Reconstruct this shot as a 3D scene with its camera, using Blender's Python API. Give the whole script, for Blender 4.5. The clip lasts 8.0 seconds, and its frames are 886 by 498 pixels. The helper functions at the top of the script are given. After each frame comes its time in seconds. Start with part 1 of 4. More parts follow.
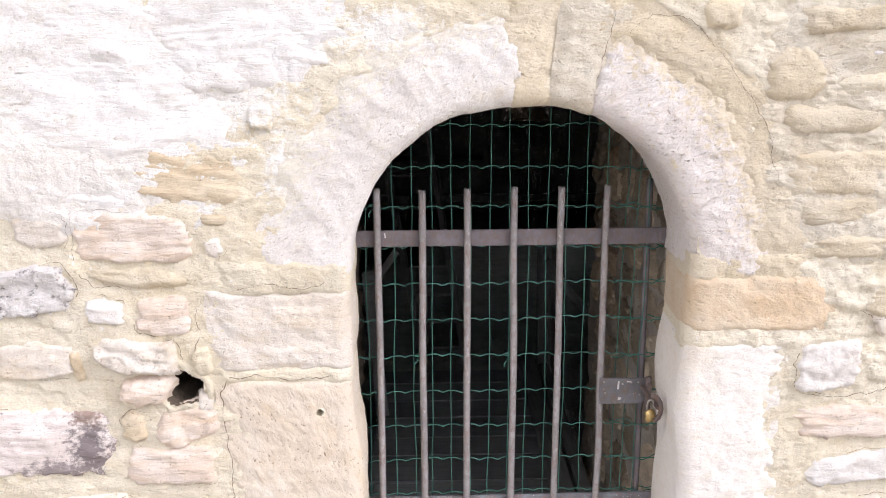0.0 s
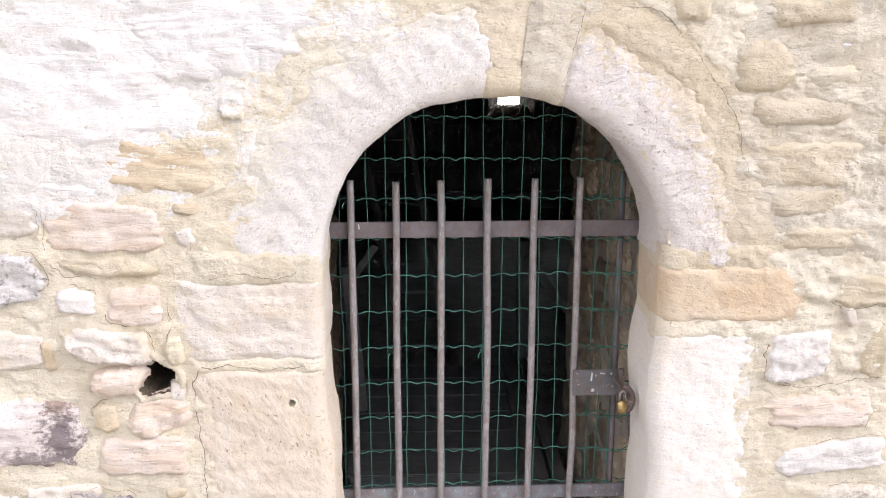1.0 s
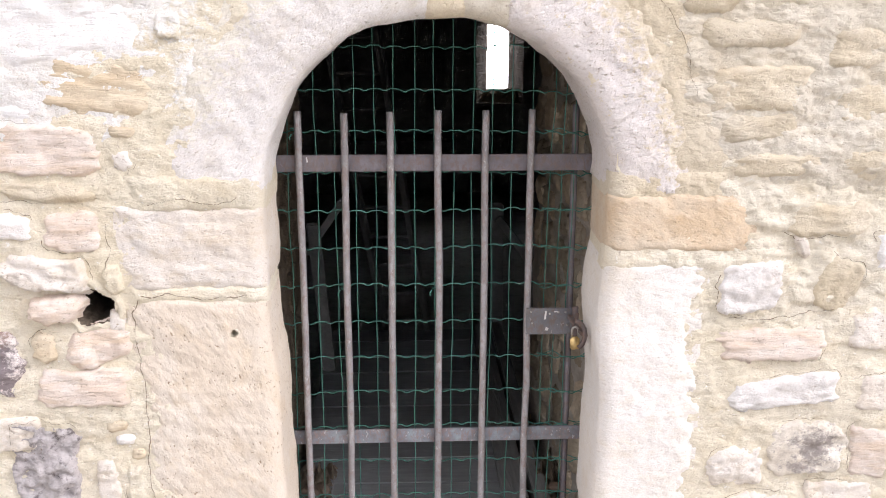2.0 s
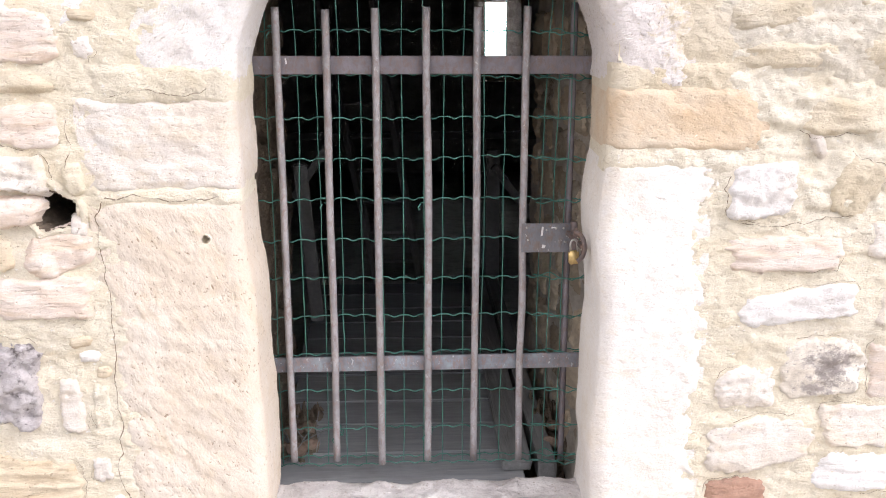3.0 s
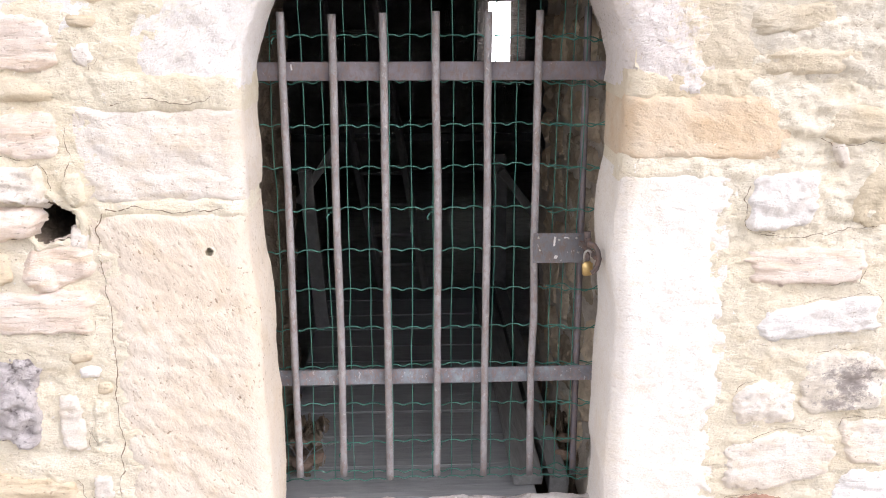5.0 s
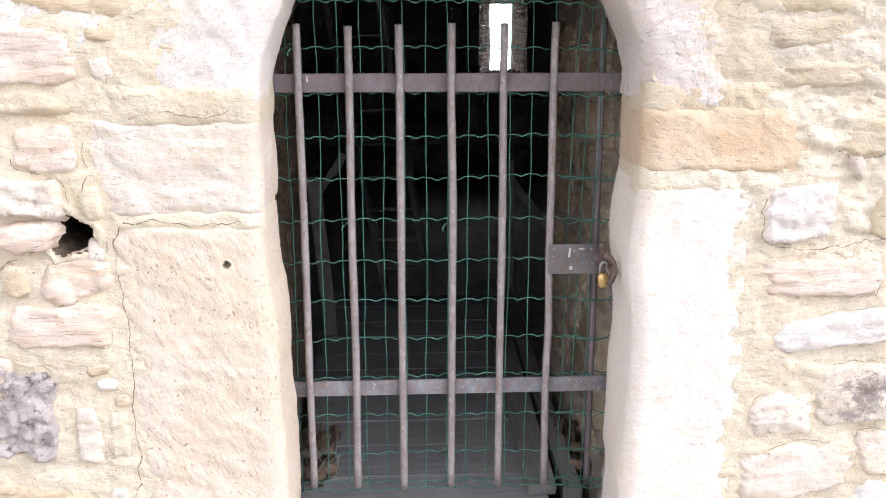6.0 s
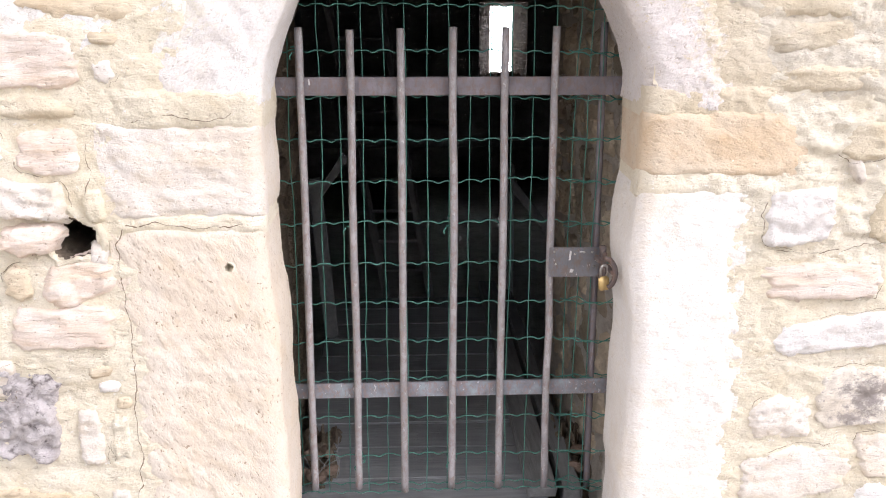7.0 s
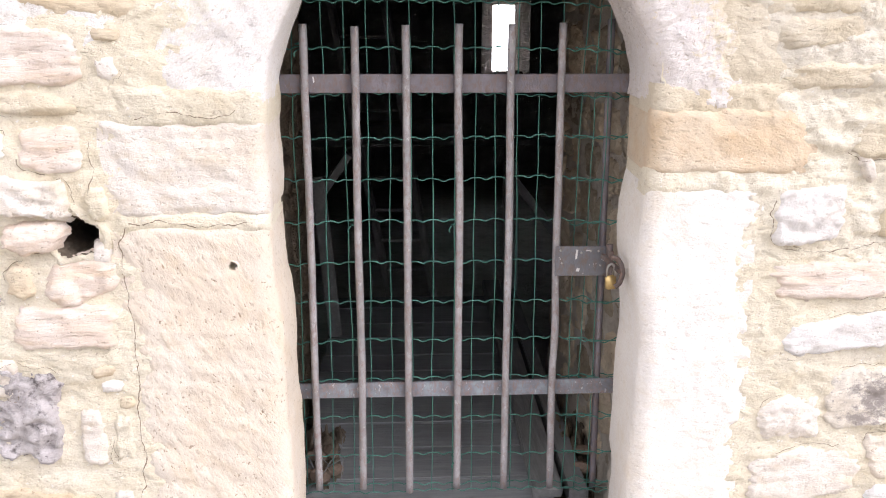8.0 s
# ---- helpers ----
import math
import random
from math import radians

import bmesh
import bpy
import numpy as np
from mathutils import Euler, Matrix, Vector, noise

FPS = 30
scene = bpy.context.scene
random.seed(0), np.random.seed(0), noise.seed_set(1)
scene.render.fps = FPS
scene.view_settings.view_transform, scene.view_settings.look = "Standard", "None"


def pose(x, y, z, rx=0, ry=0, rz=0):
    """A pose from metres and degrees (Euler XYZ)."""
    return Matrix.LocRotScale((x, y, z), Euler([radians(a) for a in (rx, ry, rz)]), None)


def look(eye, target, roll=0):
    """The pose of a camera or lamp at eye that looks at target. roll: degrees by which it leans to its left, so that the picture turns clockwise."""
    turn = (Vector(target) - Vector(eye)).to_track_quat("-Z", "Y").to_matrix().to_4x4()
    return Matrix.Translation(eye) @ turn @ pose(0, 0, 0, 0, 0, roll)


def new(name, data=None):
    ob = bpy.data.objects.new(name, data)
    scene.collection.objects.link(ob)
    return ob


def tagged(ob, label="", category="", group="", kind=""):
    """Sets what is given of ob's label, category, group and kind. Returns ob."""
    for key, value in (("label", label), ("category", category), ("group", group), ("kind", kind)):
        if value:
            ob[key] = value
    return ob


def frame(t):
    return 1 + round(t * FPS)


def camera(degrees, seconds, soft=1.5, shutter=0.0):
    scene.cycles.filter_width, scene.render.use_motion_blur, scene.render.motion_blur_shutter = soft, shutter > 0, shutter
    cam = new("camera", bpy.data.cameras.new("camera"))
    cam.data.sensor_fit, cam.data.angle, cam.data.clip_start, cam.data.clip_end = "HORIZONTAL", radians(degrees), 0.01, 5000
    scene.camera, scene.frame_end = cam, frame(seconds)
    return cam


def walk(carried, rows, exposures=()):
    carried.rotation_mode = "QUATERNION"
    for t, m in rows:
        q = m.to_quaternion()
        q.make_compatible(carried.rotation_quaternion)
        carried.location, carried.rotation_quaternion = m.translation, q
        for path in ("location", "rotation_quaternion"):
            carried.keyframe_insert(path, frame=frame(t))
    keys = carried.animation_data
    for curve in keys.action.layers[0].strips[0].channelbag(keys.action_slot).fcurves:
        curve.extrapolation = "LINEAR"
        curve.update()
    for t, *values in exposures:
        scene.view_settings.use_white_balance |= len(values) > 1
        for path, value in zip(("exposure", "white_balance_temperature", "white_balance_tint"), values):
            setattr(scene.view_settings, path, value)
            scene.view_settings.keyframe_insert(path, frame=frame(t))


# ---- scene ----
cam = camera(50.2, 8.0, soft=1.0)
PATH = [
    (0, (-0.26, -2.274, 1.544), (-0.189, -0.337, 1.05), -0.2),
    (0.5, (-0.29, -2.251, 1.519), (-0.196, -0.315, 1.025), 0.1),
    (1, (-0.226, -2.287, 1.523), (-0.129, -0.351, 1.031), 0.1),
    (1.5, (-0.158, -2.269, 1.54), (-0.069, -0.333, 1.043), 0.0),
    (1.7, (-0.147, -2.279, 1.534), (-0.045, -0.344, 1.039), 0.4),
    (1.8, (-0.134, -2.276, 1.504), (-0.032, -0.341, 1.009), 0.3),
    (1.9, (-0.118, -2.274, 1.442), (-0.016, -0.339, 0.945), 0.5),
    (2, (-0.11, -2.292, 1.366), (-0.007, -0.358, 0.866), 0.2),
    (2.2, (-0.094, -2.257, 1.271), (0.009, -0.325, 0.766), 0.3),
    (3.3, (-0.081, -2.184, 1.124), (0.026, -0.252, 0.618), -0.0),
    (3.5, (-0.09, -2.173, 1.132), (0.02, -0.242, 0.624), 0.0),
    (4, (-0.09, -2.157, 1.139), (0.014, -0.226, 0.63), 0.1),
    (5.5, (-0.107, -2.121, 1.152), (-0.008, -0.19, 0.644), -0.0),
    (6, (-0.133, -2.12, 1.167), (-0.03, -0.188, 0.659), 0.0),
    (6.5, (-0.144, -2.133, 1.172), (-0.04, -0.201, 0.666), 0.1),
    (7, (-0.137, -2.127, 1.172), (-0.033, -0.194, 0.667), 0.1),
    (7.5, (-0.137, -2.124, 1.168), (-0.034, -0.192, 0.659), 0.1),
    (8, (-0.144, -2.11, 1.166), (-0.044, -0.178, 0.66), 0.1),
]
walk(cam, [(t, look(eye, target, roll)) for t, eye, target, roll in PATH], [(0.0, 0.58, 6230, 16.6), (1.9, 0.58, 6230, 16.6), (3.3, 0.76, 6200, 17.0), (8.0, 0.76, 6200, 17.0)])

# ---- world, sun, exposure ----
world = bpy.data.worlds.new("sky")
scene.world = world
world.use_nodes = True
wn, wl = world.node_tree.nodes, world.node_tree.links
sky = wn.new("ShaderNodeTexSky")
sky.sky_type = "NISHITA"
sky.sun_disc = False
sky.sun_elevation, sky.sun_rotation = radians(40), radians(123)
sky.dust_density, sky.air_density = 4.0, 1.0
haze = wn.new("ShaderNodeHueSaturation")
haze.inputs["Saturation"].default_value = 0.25
wl.new(sky.outputs[0], haze.inputs["Color"])
wl.new(haze.outputs[0], wn["Background"].inputs["Color"])
wn["Background"].inputs["Strength"].default_value = 0.145
sun = new("sun", bpy.data.lights.new("sun", "SUN"))
sun.data.energy, sun.data.angle, sun.data.color = 0.85, radians(45), (1.0, 0.95, 0.88)
sun.matrix_world = look((-4.3, -2.8, 4.3), (0, 0, 0))


# ---- noise ----
def lattice(ix, iy, seed):
    h = (ix.astype(np.int64) * 374761393 + iy.astype(np.int64) * 668265263 + seed * 974634777) & 0xFFFFFFFF
    h = ((h ^ (h >> 13)) * 1274126177) & 0xFFFFFFFF
    return ((h ^ (h >> 16)) & 0xFFFF) / 65535.0


def vnoise(x, y, seed):
    """Value noise in -1..1."""
    x, y = np.asarray(x, float), np.asarray(y, float)
    ix, iy = np.floor(x), np.floor(y)
    fx, fy = x - ix, y - iy
    fx, fy = fx * fx * (3 - 2 * fx), fy * fy * (3 - 2 * fy)
    a, b = lattice(ix, iy, seed), lattice(ix + 1, iy, seed)
    c, d = lattice(ix, iy + 1, seed), lattice(ix + 1, iy + 1, seed)
    return 2 * ((a * (1 - fx) + b * fx) * (1 - fy) + (c * (1 - fx) + d * fx) * fy) - 1


def fbm(x, y, seed, octaves=4, gain=0.5):
    total, amp, x, y = 0, 1.0, np.asarray(x, float), np.asarray(y, float)
    for k in range(octaves):
        total = total + amp * vnoise(x, y, seed + 17 * k)
        x, y, amp = 0.8 * x * 2 - 0.6 * y * 2, 0.6 * x * 2 + 0.8 * y * 2, amp * gain
    return total


def strata(u, v, seed, length=0.12, thick=0.007):
    """Bedding relief: thin sheets that run along u."""
    bend = 0.010 * vnoise(u / 0.2, v / 0.15, seed + 3)
    a = vnoise(u / length, (v + bend) / thick, seed)
    b = vnoise(u / (length * 0.4), (v + bend) / (thick * 2.4), seed + 5)
    return np.clip(1.6 * a, -1, 1) * 0.6 + np.clip(1.8 * b, -1, 1) * 0.6


# ---- materials ----
FACE = -0.272                      # y of the wall's mortar face


def nodes_of(name):
    m = bpy.data.materials.new(name)
    m.use_nodes = True
    return m, m.node_tree.nodes, m.node_tree.links


def ramp(n, l, source, stops):
    r = n.new("ShaderNodeValToRGB")
    while len(r.color_ramp.elements) < len(stops):
        r.color_ramp.elements.new(0.5)
    for e, (p, c) in zip(r.color_ramp.elements, stops):
        e.position, e.color = p, (c, c, c, 1) if isinstance(c, (int, float)) else (*c, 1)
    l.new(source, r.inputs[0])
    return r.outputs[0]


def texture(n, l, coord, scale, detail=5, rough=0.6, stretch=(1, 1, 1), turn=(0, 0, 0), distort=0.0):
    mp = n.new("ShaderNodeMapping")
    mp.vector_type = "TEXTURE"
    mp.inputs["Scale"].default_value = [1 / q for q in stretch]
    mp.inputs["Rotation"].default_value = [radians(a) for a in turn]
    l.new(coord, mp.inputs[0])
    t = n.new("ShaderNodeTexNoise")
    t.inputs["Scale"].default_value, t.inputs["Detail"].default_value, t.inputs["Roughness"].default_value = scale, detail, rough
    t.inputs["Distortion"].default_value = distort
    l.new(mp.outputs[0], t.inputs["Vector"])
    return t.outputs[0]


def mix(n, l, fac, a, b, mode="MIX"):
    m = n.new("ShaderNodeMix")
    m.data_type, m.blend_type = "RGBA", mode
    for key, value in ((0, fac), (6, a), (7, b)):
        if isinstance(value, bpy.types.NodeSocket):
            l.new(value, m.inputs[key])
        else:
            m.inputs[key].default_value = value if key == 0 else (*value, 1)
    return m.outputs[2]


def add_bump(n, l, bsdf, heights):
    last = None
    for h, dist in heights:
        b = n.new("ShaderNodeBump")
        b.inputs["Strength"].default_value, b.inputs["Distance"].default_value = 1.0, dist
        l.new(h, b.inputs["Height"])
        if last:
            l.new(last, b.inputs["Normal"])
        last = b.outputs[0]
    l.new(last, bsdf.inputs["Normal"])


def stone_material(name, light, mid, stain, stain_from=0.56, fleck=0.5, layered=False, pits=0.0, fleck_color=(0.40, 0.30, 0.21), bump=0.004,
                   turn=(0, 0, 0), vary=0.12, patch=3.5, stain_scale=7.0, blots=()):
    """Weathered sandstone: broad tints, stains, soft pits along the bedding, grains. blots: (x, z, half width, half height, colour) of stains of their own."""
    m, n, l = nodes_of(name)
    bsdf = n["Principled BSDF"]
    bsdf.inputs["Roughness"].default_value = 0.95
    bsdf.inputs["Specular IOR Level"].default_value = 0.15
    obj = n.new("ShaderNodeTexCoord").outputs["Object"]
    stretch = (1, 1, 4.5) if layered else (1, 1, 1.6)
    broad = texture(n, l, obj, patch, 5, 0.62, (1, 1, 2.4 if layered else 1.2), turn)
    tint = mix(n, l, ramp(n, l, broad, [(0.36, 0), (0.62, 1)]), light, mid)
    stains = texture(n, l, obj, stain_scale, 8, 0.66, stretch, turn, 0.3)
    tint = mix(n, l, ramp(n, l, stains, [(stain_from - 0.06, 0), (stain_from + 0.16, 0.85)]), tint, stain)
    streaks = texture(n, l, obj, 30.0, 6, 0.7, (0.7, 1, 2.6 if layered else 1.5), turn)
    tint = mix(n, l, ramp(n, l, streaks, [(0.50, 0), (0.72, 0.5)]), tint, stain)
    grain = texture(n, l, obj, 210.0, 3, 0.7, (1, 1, 1.3), turn)
    tint = mix(n, l, ramp(n, l, grain, [(0.35, 0.16), (0.60, 0)]), tint, (0.40, 0.32, 0.24))
    cluster = texture(n, l, obj, 7.0, 4, 0.65, (1, 1, 1.4))
    where = ramp(n, l, cluster, [(0.42, 0.04), (0.66, 1)])
    dashes = texture(n, l, obj, 62.0, 4, 0.6, (0.75, 1, 1.5) if not layered else (0.4, 1, 2.2), turn)
    spots = mix(n, l, 1.0, ramp(n, l, dashes, [(0.60, 0), (0.72, fleck * 0.78)]), where, "MULTIPLY")
    tint = mix(n, l, spots, tint, fleck_color)
    specks = texture(n, l, obj, 135.0, 2, 0.5, (0.9, 1, 1.2), turn)
    tint = mix(n, l, mix(n, l, 1.0, ramp(n, l, specks, [(0.64, 0), (0.71, fleck * 0.95)]), ramp(n, l, cluster, [(0.36, 0.15), (0.60, 1)]), "MULTIPLY"), tint, fleck_color)
    if pits:
        holes = texture(n, l, obj, 34.0, 4, 0.62, (1, 1, 1.3), turn)
        tint = mix(n, l, ramp(n, l, holes, [(0.58, 0), (0.68, pits)]), tint, (0.12, 0.10, 0.10))
    for bx, bz, half_w, half_h, color in blots:
        mp = n.new("ShaderNodeMapping")
        mp.vector_type = "TEXTURE"
        mp.inputs["Location"].default_value, mp.inputs["Scale"].default_value = (bx, FACE, bz), (half_w, 1.0, half_h)
        l.new(obj, mp.inputs[0])
        ball = n.new("ShaderNodeTexGradient")
        ball.gradient_type = "SPHERICAL"
        l.new(mp.outputs[0], ball.inputs[0])
        uneven = texture(n, l, obj, 55.0, 6, 0.72, (1, 1, 1.3))
        both = n.new("ShaderNodeMath")
        both.operation = "MULTIPLY_ADD"
        l.new(ball.outputs["Fac"], both.inputs[0])
        both.inputs[1].default_value = 0.42
        l.new(uneven, both.inputs[2])
        tint = mix(n, l, ramp(n, l, both.outputs[0], [(0.62, 0), (0.80, 0.9)]), tint, color)
    info = n.new("ShaderNodeObjectInfo").outputs["Random"]
    tone = ramp(n, l, info, [(0, 1.0 - vary), (1, 1.0)])
    l.new(mix(n, l, 1.0, tint, tone, "MULTIPLY"), bsdf.inputs["Base Color"])
    medium = texture(n, l, obj, 42.0, 6, 0.62, stretch, turn)
    add_bump(n, l, bsdf, [(medium, bump * (0.5 if layered else 1.25)), (grain, bump * (0.10 if layered else 0.28)), (ramp(n, l, dashes, [(0.56, 1), (0.72, 0)]), bump * 0.30), (ramp(n, l, specks, [(0.60, 1), (0.72, 0)]), bump * 0.18)])
    return m


ARC = [(math.cos(radians(a)), math.sin(radians(a))) for a in range(0, 181, 9)]
TAN_EDGE = [(-0.012 - 0.562 * c, 0.990 + 0.562 * q, 0.125, 0.125, (0.745, 0.655, 0.50)) for c, q in ARC[12:20]]
CREAM_EDGE = [(-0.012 - 0.585 * c, 0.990 + 0.585 * q, 0.14, 0.14, (0.83, 0.78, 0.67)) for c, q in ARC[2:10]]
WASHED = [(x, z, w, h, (0.88, 0.865, 0.835)) for x, z, w, h in ((-0.62, 1.36, 0.20, 0.12), (-0.50, 1.50, 0.22, 0.10), (-0.95, 1.20, 0.25, 0.12), (-0.52, 1.22, 0.08, 0.12), (-0.30, 1.50, 0.14, 0.08))]
MORTAR = stone_material("lime_mortar", (0.82, 0.765, 0.645), (0.785, 0.715, 0.565), (0.70, 0.60, 0.42), 0.60, 0.55, bump=0.0045, patch=2.6, blots=WASHED)
ASHLAR = stone_material("dressed_sandstone", (0.815, 0.74, 0.645), (0.78, 0.68, 0.56), (0.73, 0.595, 0.42), 0.60, 1.2, turn=(0, 62, 0), bump=0.003, patch=5)
PALE = stone_material("pale_sandstone", (0.85, 0.805, 0.755), (0.785, 0.71, 0.62), (0.72, 0.60, 0.43), 0.58, 0.75, bump=0.0035)
VOUSSOIR = stone_material("arch_sandstone", (0.85, 0.805, 0.785), (0.80, 0.745, 0.715), (0.75, 0.675, 0.59), 0.64, 0.7, bump=0.006, turn=(0, -20, 0), patch=9, blots=TAN_EDGE)
ARCH_WHITE = stone_material("whitened_arch_stone", (0.90, 0.875, 0.855), (0.86, 0.82, 0.785), (0.80, 0.73, 0.62), 0.62, 0.5, bump=0.0045, turn=(0, -30, 0), blots=CREAM_EDGE)
CREAM = stone_material("cream_wash", (0.885, 0.87, 0.85), (0.855, 0.83, 0.785), (0.78, 0.72, 0.61), 0.62, 0.45, bump=0.0035, patch=3.0)
LAYERED = stone_material("bedded_white_stone", (0.905, 0.90, 0.90), (0.87, 0.85, 0.835), (0.78, 0.73, 0.67), 0.64, 0.5, layered=True, bump=0.004, vary=0.05)
PINK = stone_material("pink_sandstone", (0.82, 0.74, 0.675), (0.755, 0.635, 0.545), (0.68, 0.52, 0.36), 0.56, 0.65, layered=True, bump=0.0045, patch=8, vary=0.06)
YELLOW = stone_material("yellow_sandstone", (0.77, 0.68, 0.53), (0.69, 0.57, 0.40), (0.52, 0.39, 0.25), 0.55, 0.75, layered=True, bump=0.0045)
ORANGE = stone_material("orange_sandstone", (0.80, 0.70, 0.56), (0.76, 0.60, 0.42), (0.68, 0.49, 0.30), 0.58, 0.6, turn=(0, 15, 0), patch=7, bump=0.0035)
TAN = stone_material("tan_render", (0.775, 0.70, 0.565), (0.715, 0.625, 0.465), (0.62, 0.515, 0.35), 0.59, 0.55, bump=0.005, patch=4)
GREYCREAM = stone_material("grey_cream_render", (0.80, 0.75, 0.65), (0.75, 0.685, 0.56), (0.67, 0.575, 0.42), 0.59, 0.6, bump=0.005, patch=5)
WHITE = stone_material("white_limestone", (0.88, 0.86, 0.84), (0.84, 0.80, 0.77), (0.74, 0.68, 0.60), 0.63, 0.5, bump=0.0032)
PITTED = stone_material("pitted_white_stone", (0.83, 0.81, 0.80), (0.77, 0.74, 0.73), (0.66, 0.62, 0.60), 0.62, 0.6, pits=0.85, bump=0.005)
STAINED = stone_material("lichened_stone", (0.86, 0.795, 0.77), (0.80, 0.71, 0.675), (0.62, 0.53, 0.49), 0.61, 0.7, layered=True, fleck_color=(0.24, 0.20, 0.20), bump=0.004,
                         blots=((-0.985, 0.575, 0.085, 0.13, (0.20, 0.165, 0.175)), (-1.06, 0.525, 0.15, 0.045, (0.26, 0.22, 0.22)), (-0.99, 0.66, 0.06, 0.04, (0.36, 0.26, 0.22))))
LIMEWASH = stone_material("limewashed_mortar", (0.905, 0.90, 0.90), (0.875, 0.855, 0.835), (0.80, 0.75, 0.68), 0.66, 0.4, layered=True, bump=0.0035)
BLEACHED = stone_material("bleached_jamb_stone", (0.885, 0.86, 0.83), (0.845, 0.80, 0.74), (0.77, 0.69, 0.57), 0.60, 0.3, bump=0.003, patch=2.5, stain_scale=5.0)
SPECKLED = stone_material("speckled_stone", (0.82, 0.77, 0.69), (0.78, 0.71, 0.61), (0.62, 0.55, 0.46), 0.60, 0.75, pits=0.15, fleck_color=(0.16, 0.14, 0.15), bump=0.003, patch=6,
                          blots=((0.885, 0.355, 0.085, 0.075, (0.30, 0.265, 0.25)), (0.850, 0.30, 0.07, 0.025, (0.34, 0.30, 0.28))))
GREY = stone_material("grey_lava_stone", (0.66, 0.62, 0.62), (0.56, 0.52, 0.52), (0.30, 0.27, 0.28), 0.57, 0.7, pits=0.8, fleck_color=(0.16, 0.14, 0.15), bump=0.006, patch=9, stain_scale=16.0)
REDDISH = stone_material("reddish_stone", (0.56, 0.36, 0.27), (0.50, 0.30, 0.22), (0.34, 0.24, 0.20), 0.56, 0.6, bump=0.006)
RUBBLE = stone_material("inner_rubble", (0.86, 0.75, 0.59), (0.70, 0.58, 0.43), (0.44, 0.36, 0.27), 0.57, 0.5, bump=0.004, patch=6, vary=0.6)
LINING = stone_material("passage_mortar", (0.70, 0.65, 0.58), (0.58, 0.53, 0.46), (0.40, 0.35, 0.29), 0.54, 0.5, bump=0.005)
# Earth and core mortar; also a dark colour for shaded recesses and sides.
EARTH_AND_SHADE = stone_material("inner_mortar_and_shade", (0.26, 0.21, 0.16), (0.19, 0.15, 0.11), (0.11, 0.085, 0.07), 0.54, 0.6, bump=0.008)
ROOM = stone_material("dark_masonry", (0.62, 0.61, 0.58), (0.54, 0.53, 0.50), (0.36, 0.35, 0.33), 0.55, 0.5, bump=0.010)
SILL = stone_material("sill_stone", (0.78, 0.75, 0.73), (0.66, 0.62, 0.61), (0.38, 0.35, 0.35), 0.57, 0.7, bump=0.006, patch=12, stain_scale=22.0)
# Unseen ground, lightened to reflect light up into the doorway's reveals.
GROUND = stone_material("bounce_ground", (0.62, 0.58, 0.52), (0.54, 0.50, 0.44), (0.40, 0.36, 0.30), 0.58, 0.5, bump=0.010)


def iron_material(name, base, dark, rust, chip, chip_from, metal=0.35, rough=0.55):
    m, n, l = nodes_of(name)
    bsdf = n["Principled BSDF"]
    obj = n.new("ShaderNodeTexCoord").outputs["Object"]
    broad = texture(n, l, obj, 14.0, 5, 0.65)
    tint = mix(n, l, ramp(n, l, broad, [(0.38, 0), (0.62, 1)]), base, dark)
    rusty = texture(n, l, obj, 90.0, 6, 0.75, (1, 1, 0.5), distort=0.5)
    tint = mix(n, l, ramp(n, l, rusty, [(0.48, 0), (0.60, 0.85)]), tint, rust)
    chips = texture(n, l, obj, 130.0, 4, 0.65, (1, 1, 0.5), distort=0.4)
    flaked = ramp(n, l, chips, [(chip_from, 0), (chip_from + 0.04, 0.9)])
    l.new(mix(n, l, flaked, tint, chip), bsdf.inputs["Base Color"])
    bsdf.inputs["Metallic"].default_value = metal
    l.new(ramp(n, l, rusty, [(0.3, rough - 0.12), (0.7, rough + 0.25)]), bsdf.inputs["Roughness"])
    add_bump(n, l, bsdf, [(rusty, 0.0020), (flaked, 0.0006)])
    return m


BAR_IRON = iron_material("bar_iron", (0.45, 0.435, 0.45), (0.32, 0.305, 0.315), (0.34, 0.275, 0.25), (0.56, 0.54, 0.54), 0.63)
RAIL_IRON = iron_material("rail_iron", (0.26, 0.24, 0.26), (0.185, 0.165, 0.18), (0.25, 0.19, 0.175), (0.6, 0.55, 0.5), 0.70)
# Scuffed paint; pale chips and bluish base also imitate highlights on the rail.
WORN_GLINT_IRON = iron_material("worn_glint_rail_iron", (0.34, 0.39, 0.44), (0.21, 0.20, 0.215), (0.33, 0.25, 0.24), (0.62, 0.63, 0.65), 0.625)
PLATE_IRON = iron_material("plate_iron", (0.25, 0.255, 0.28), (0.19, 0.19, 0.21), (0.25, 0.20, 0.18), (0.75, 0.74, 0.73), 0.65, 0.6, 0.4)
RUSTY = iron_material("rusty_iron", (0.19, 0.16, 0.155), (0.12, 0.095, 0.09), (0.23, 0.15, 0.115), (0.4, 0.3, 0.25), 0.74)


def plain_material(name, a, b, rough, metal=0.0, scale=40.0, bump=0.0006):
    m, n, l = nodes_of(name)
    bsdf = n["Principled BSDF"]
    t = texture(n, l, n.new("ShaderNodeTexCoord").outputs["Object"], scale, 4, 0.6)
    l.new(mix(n, l, ramp(n, l, t, [(0.38, 0), (0.64, 1)]), a, b), bsdf.inputs["Base Color"])
    bsdf.inputs["Roughness"].default_value, bsdf.inputs["Metallic"].default_value = rough, metal
    add_bump(n, l, bsdf, [(t, bump)])
    return m


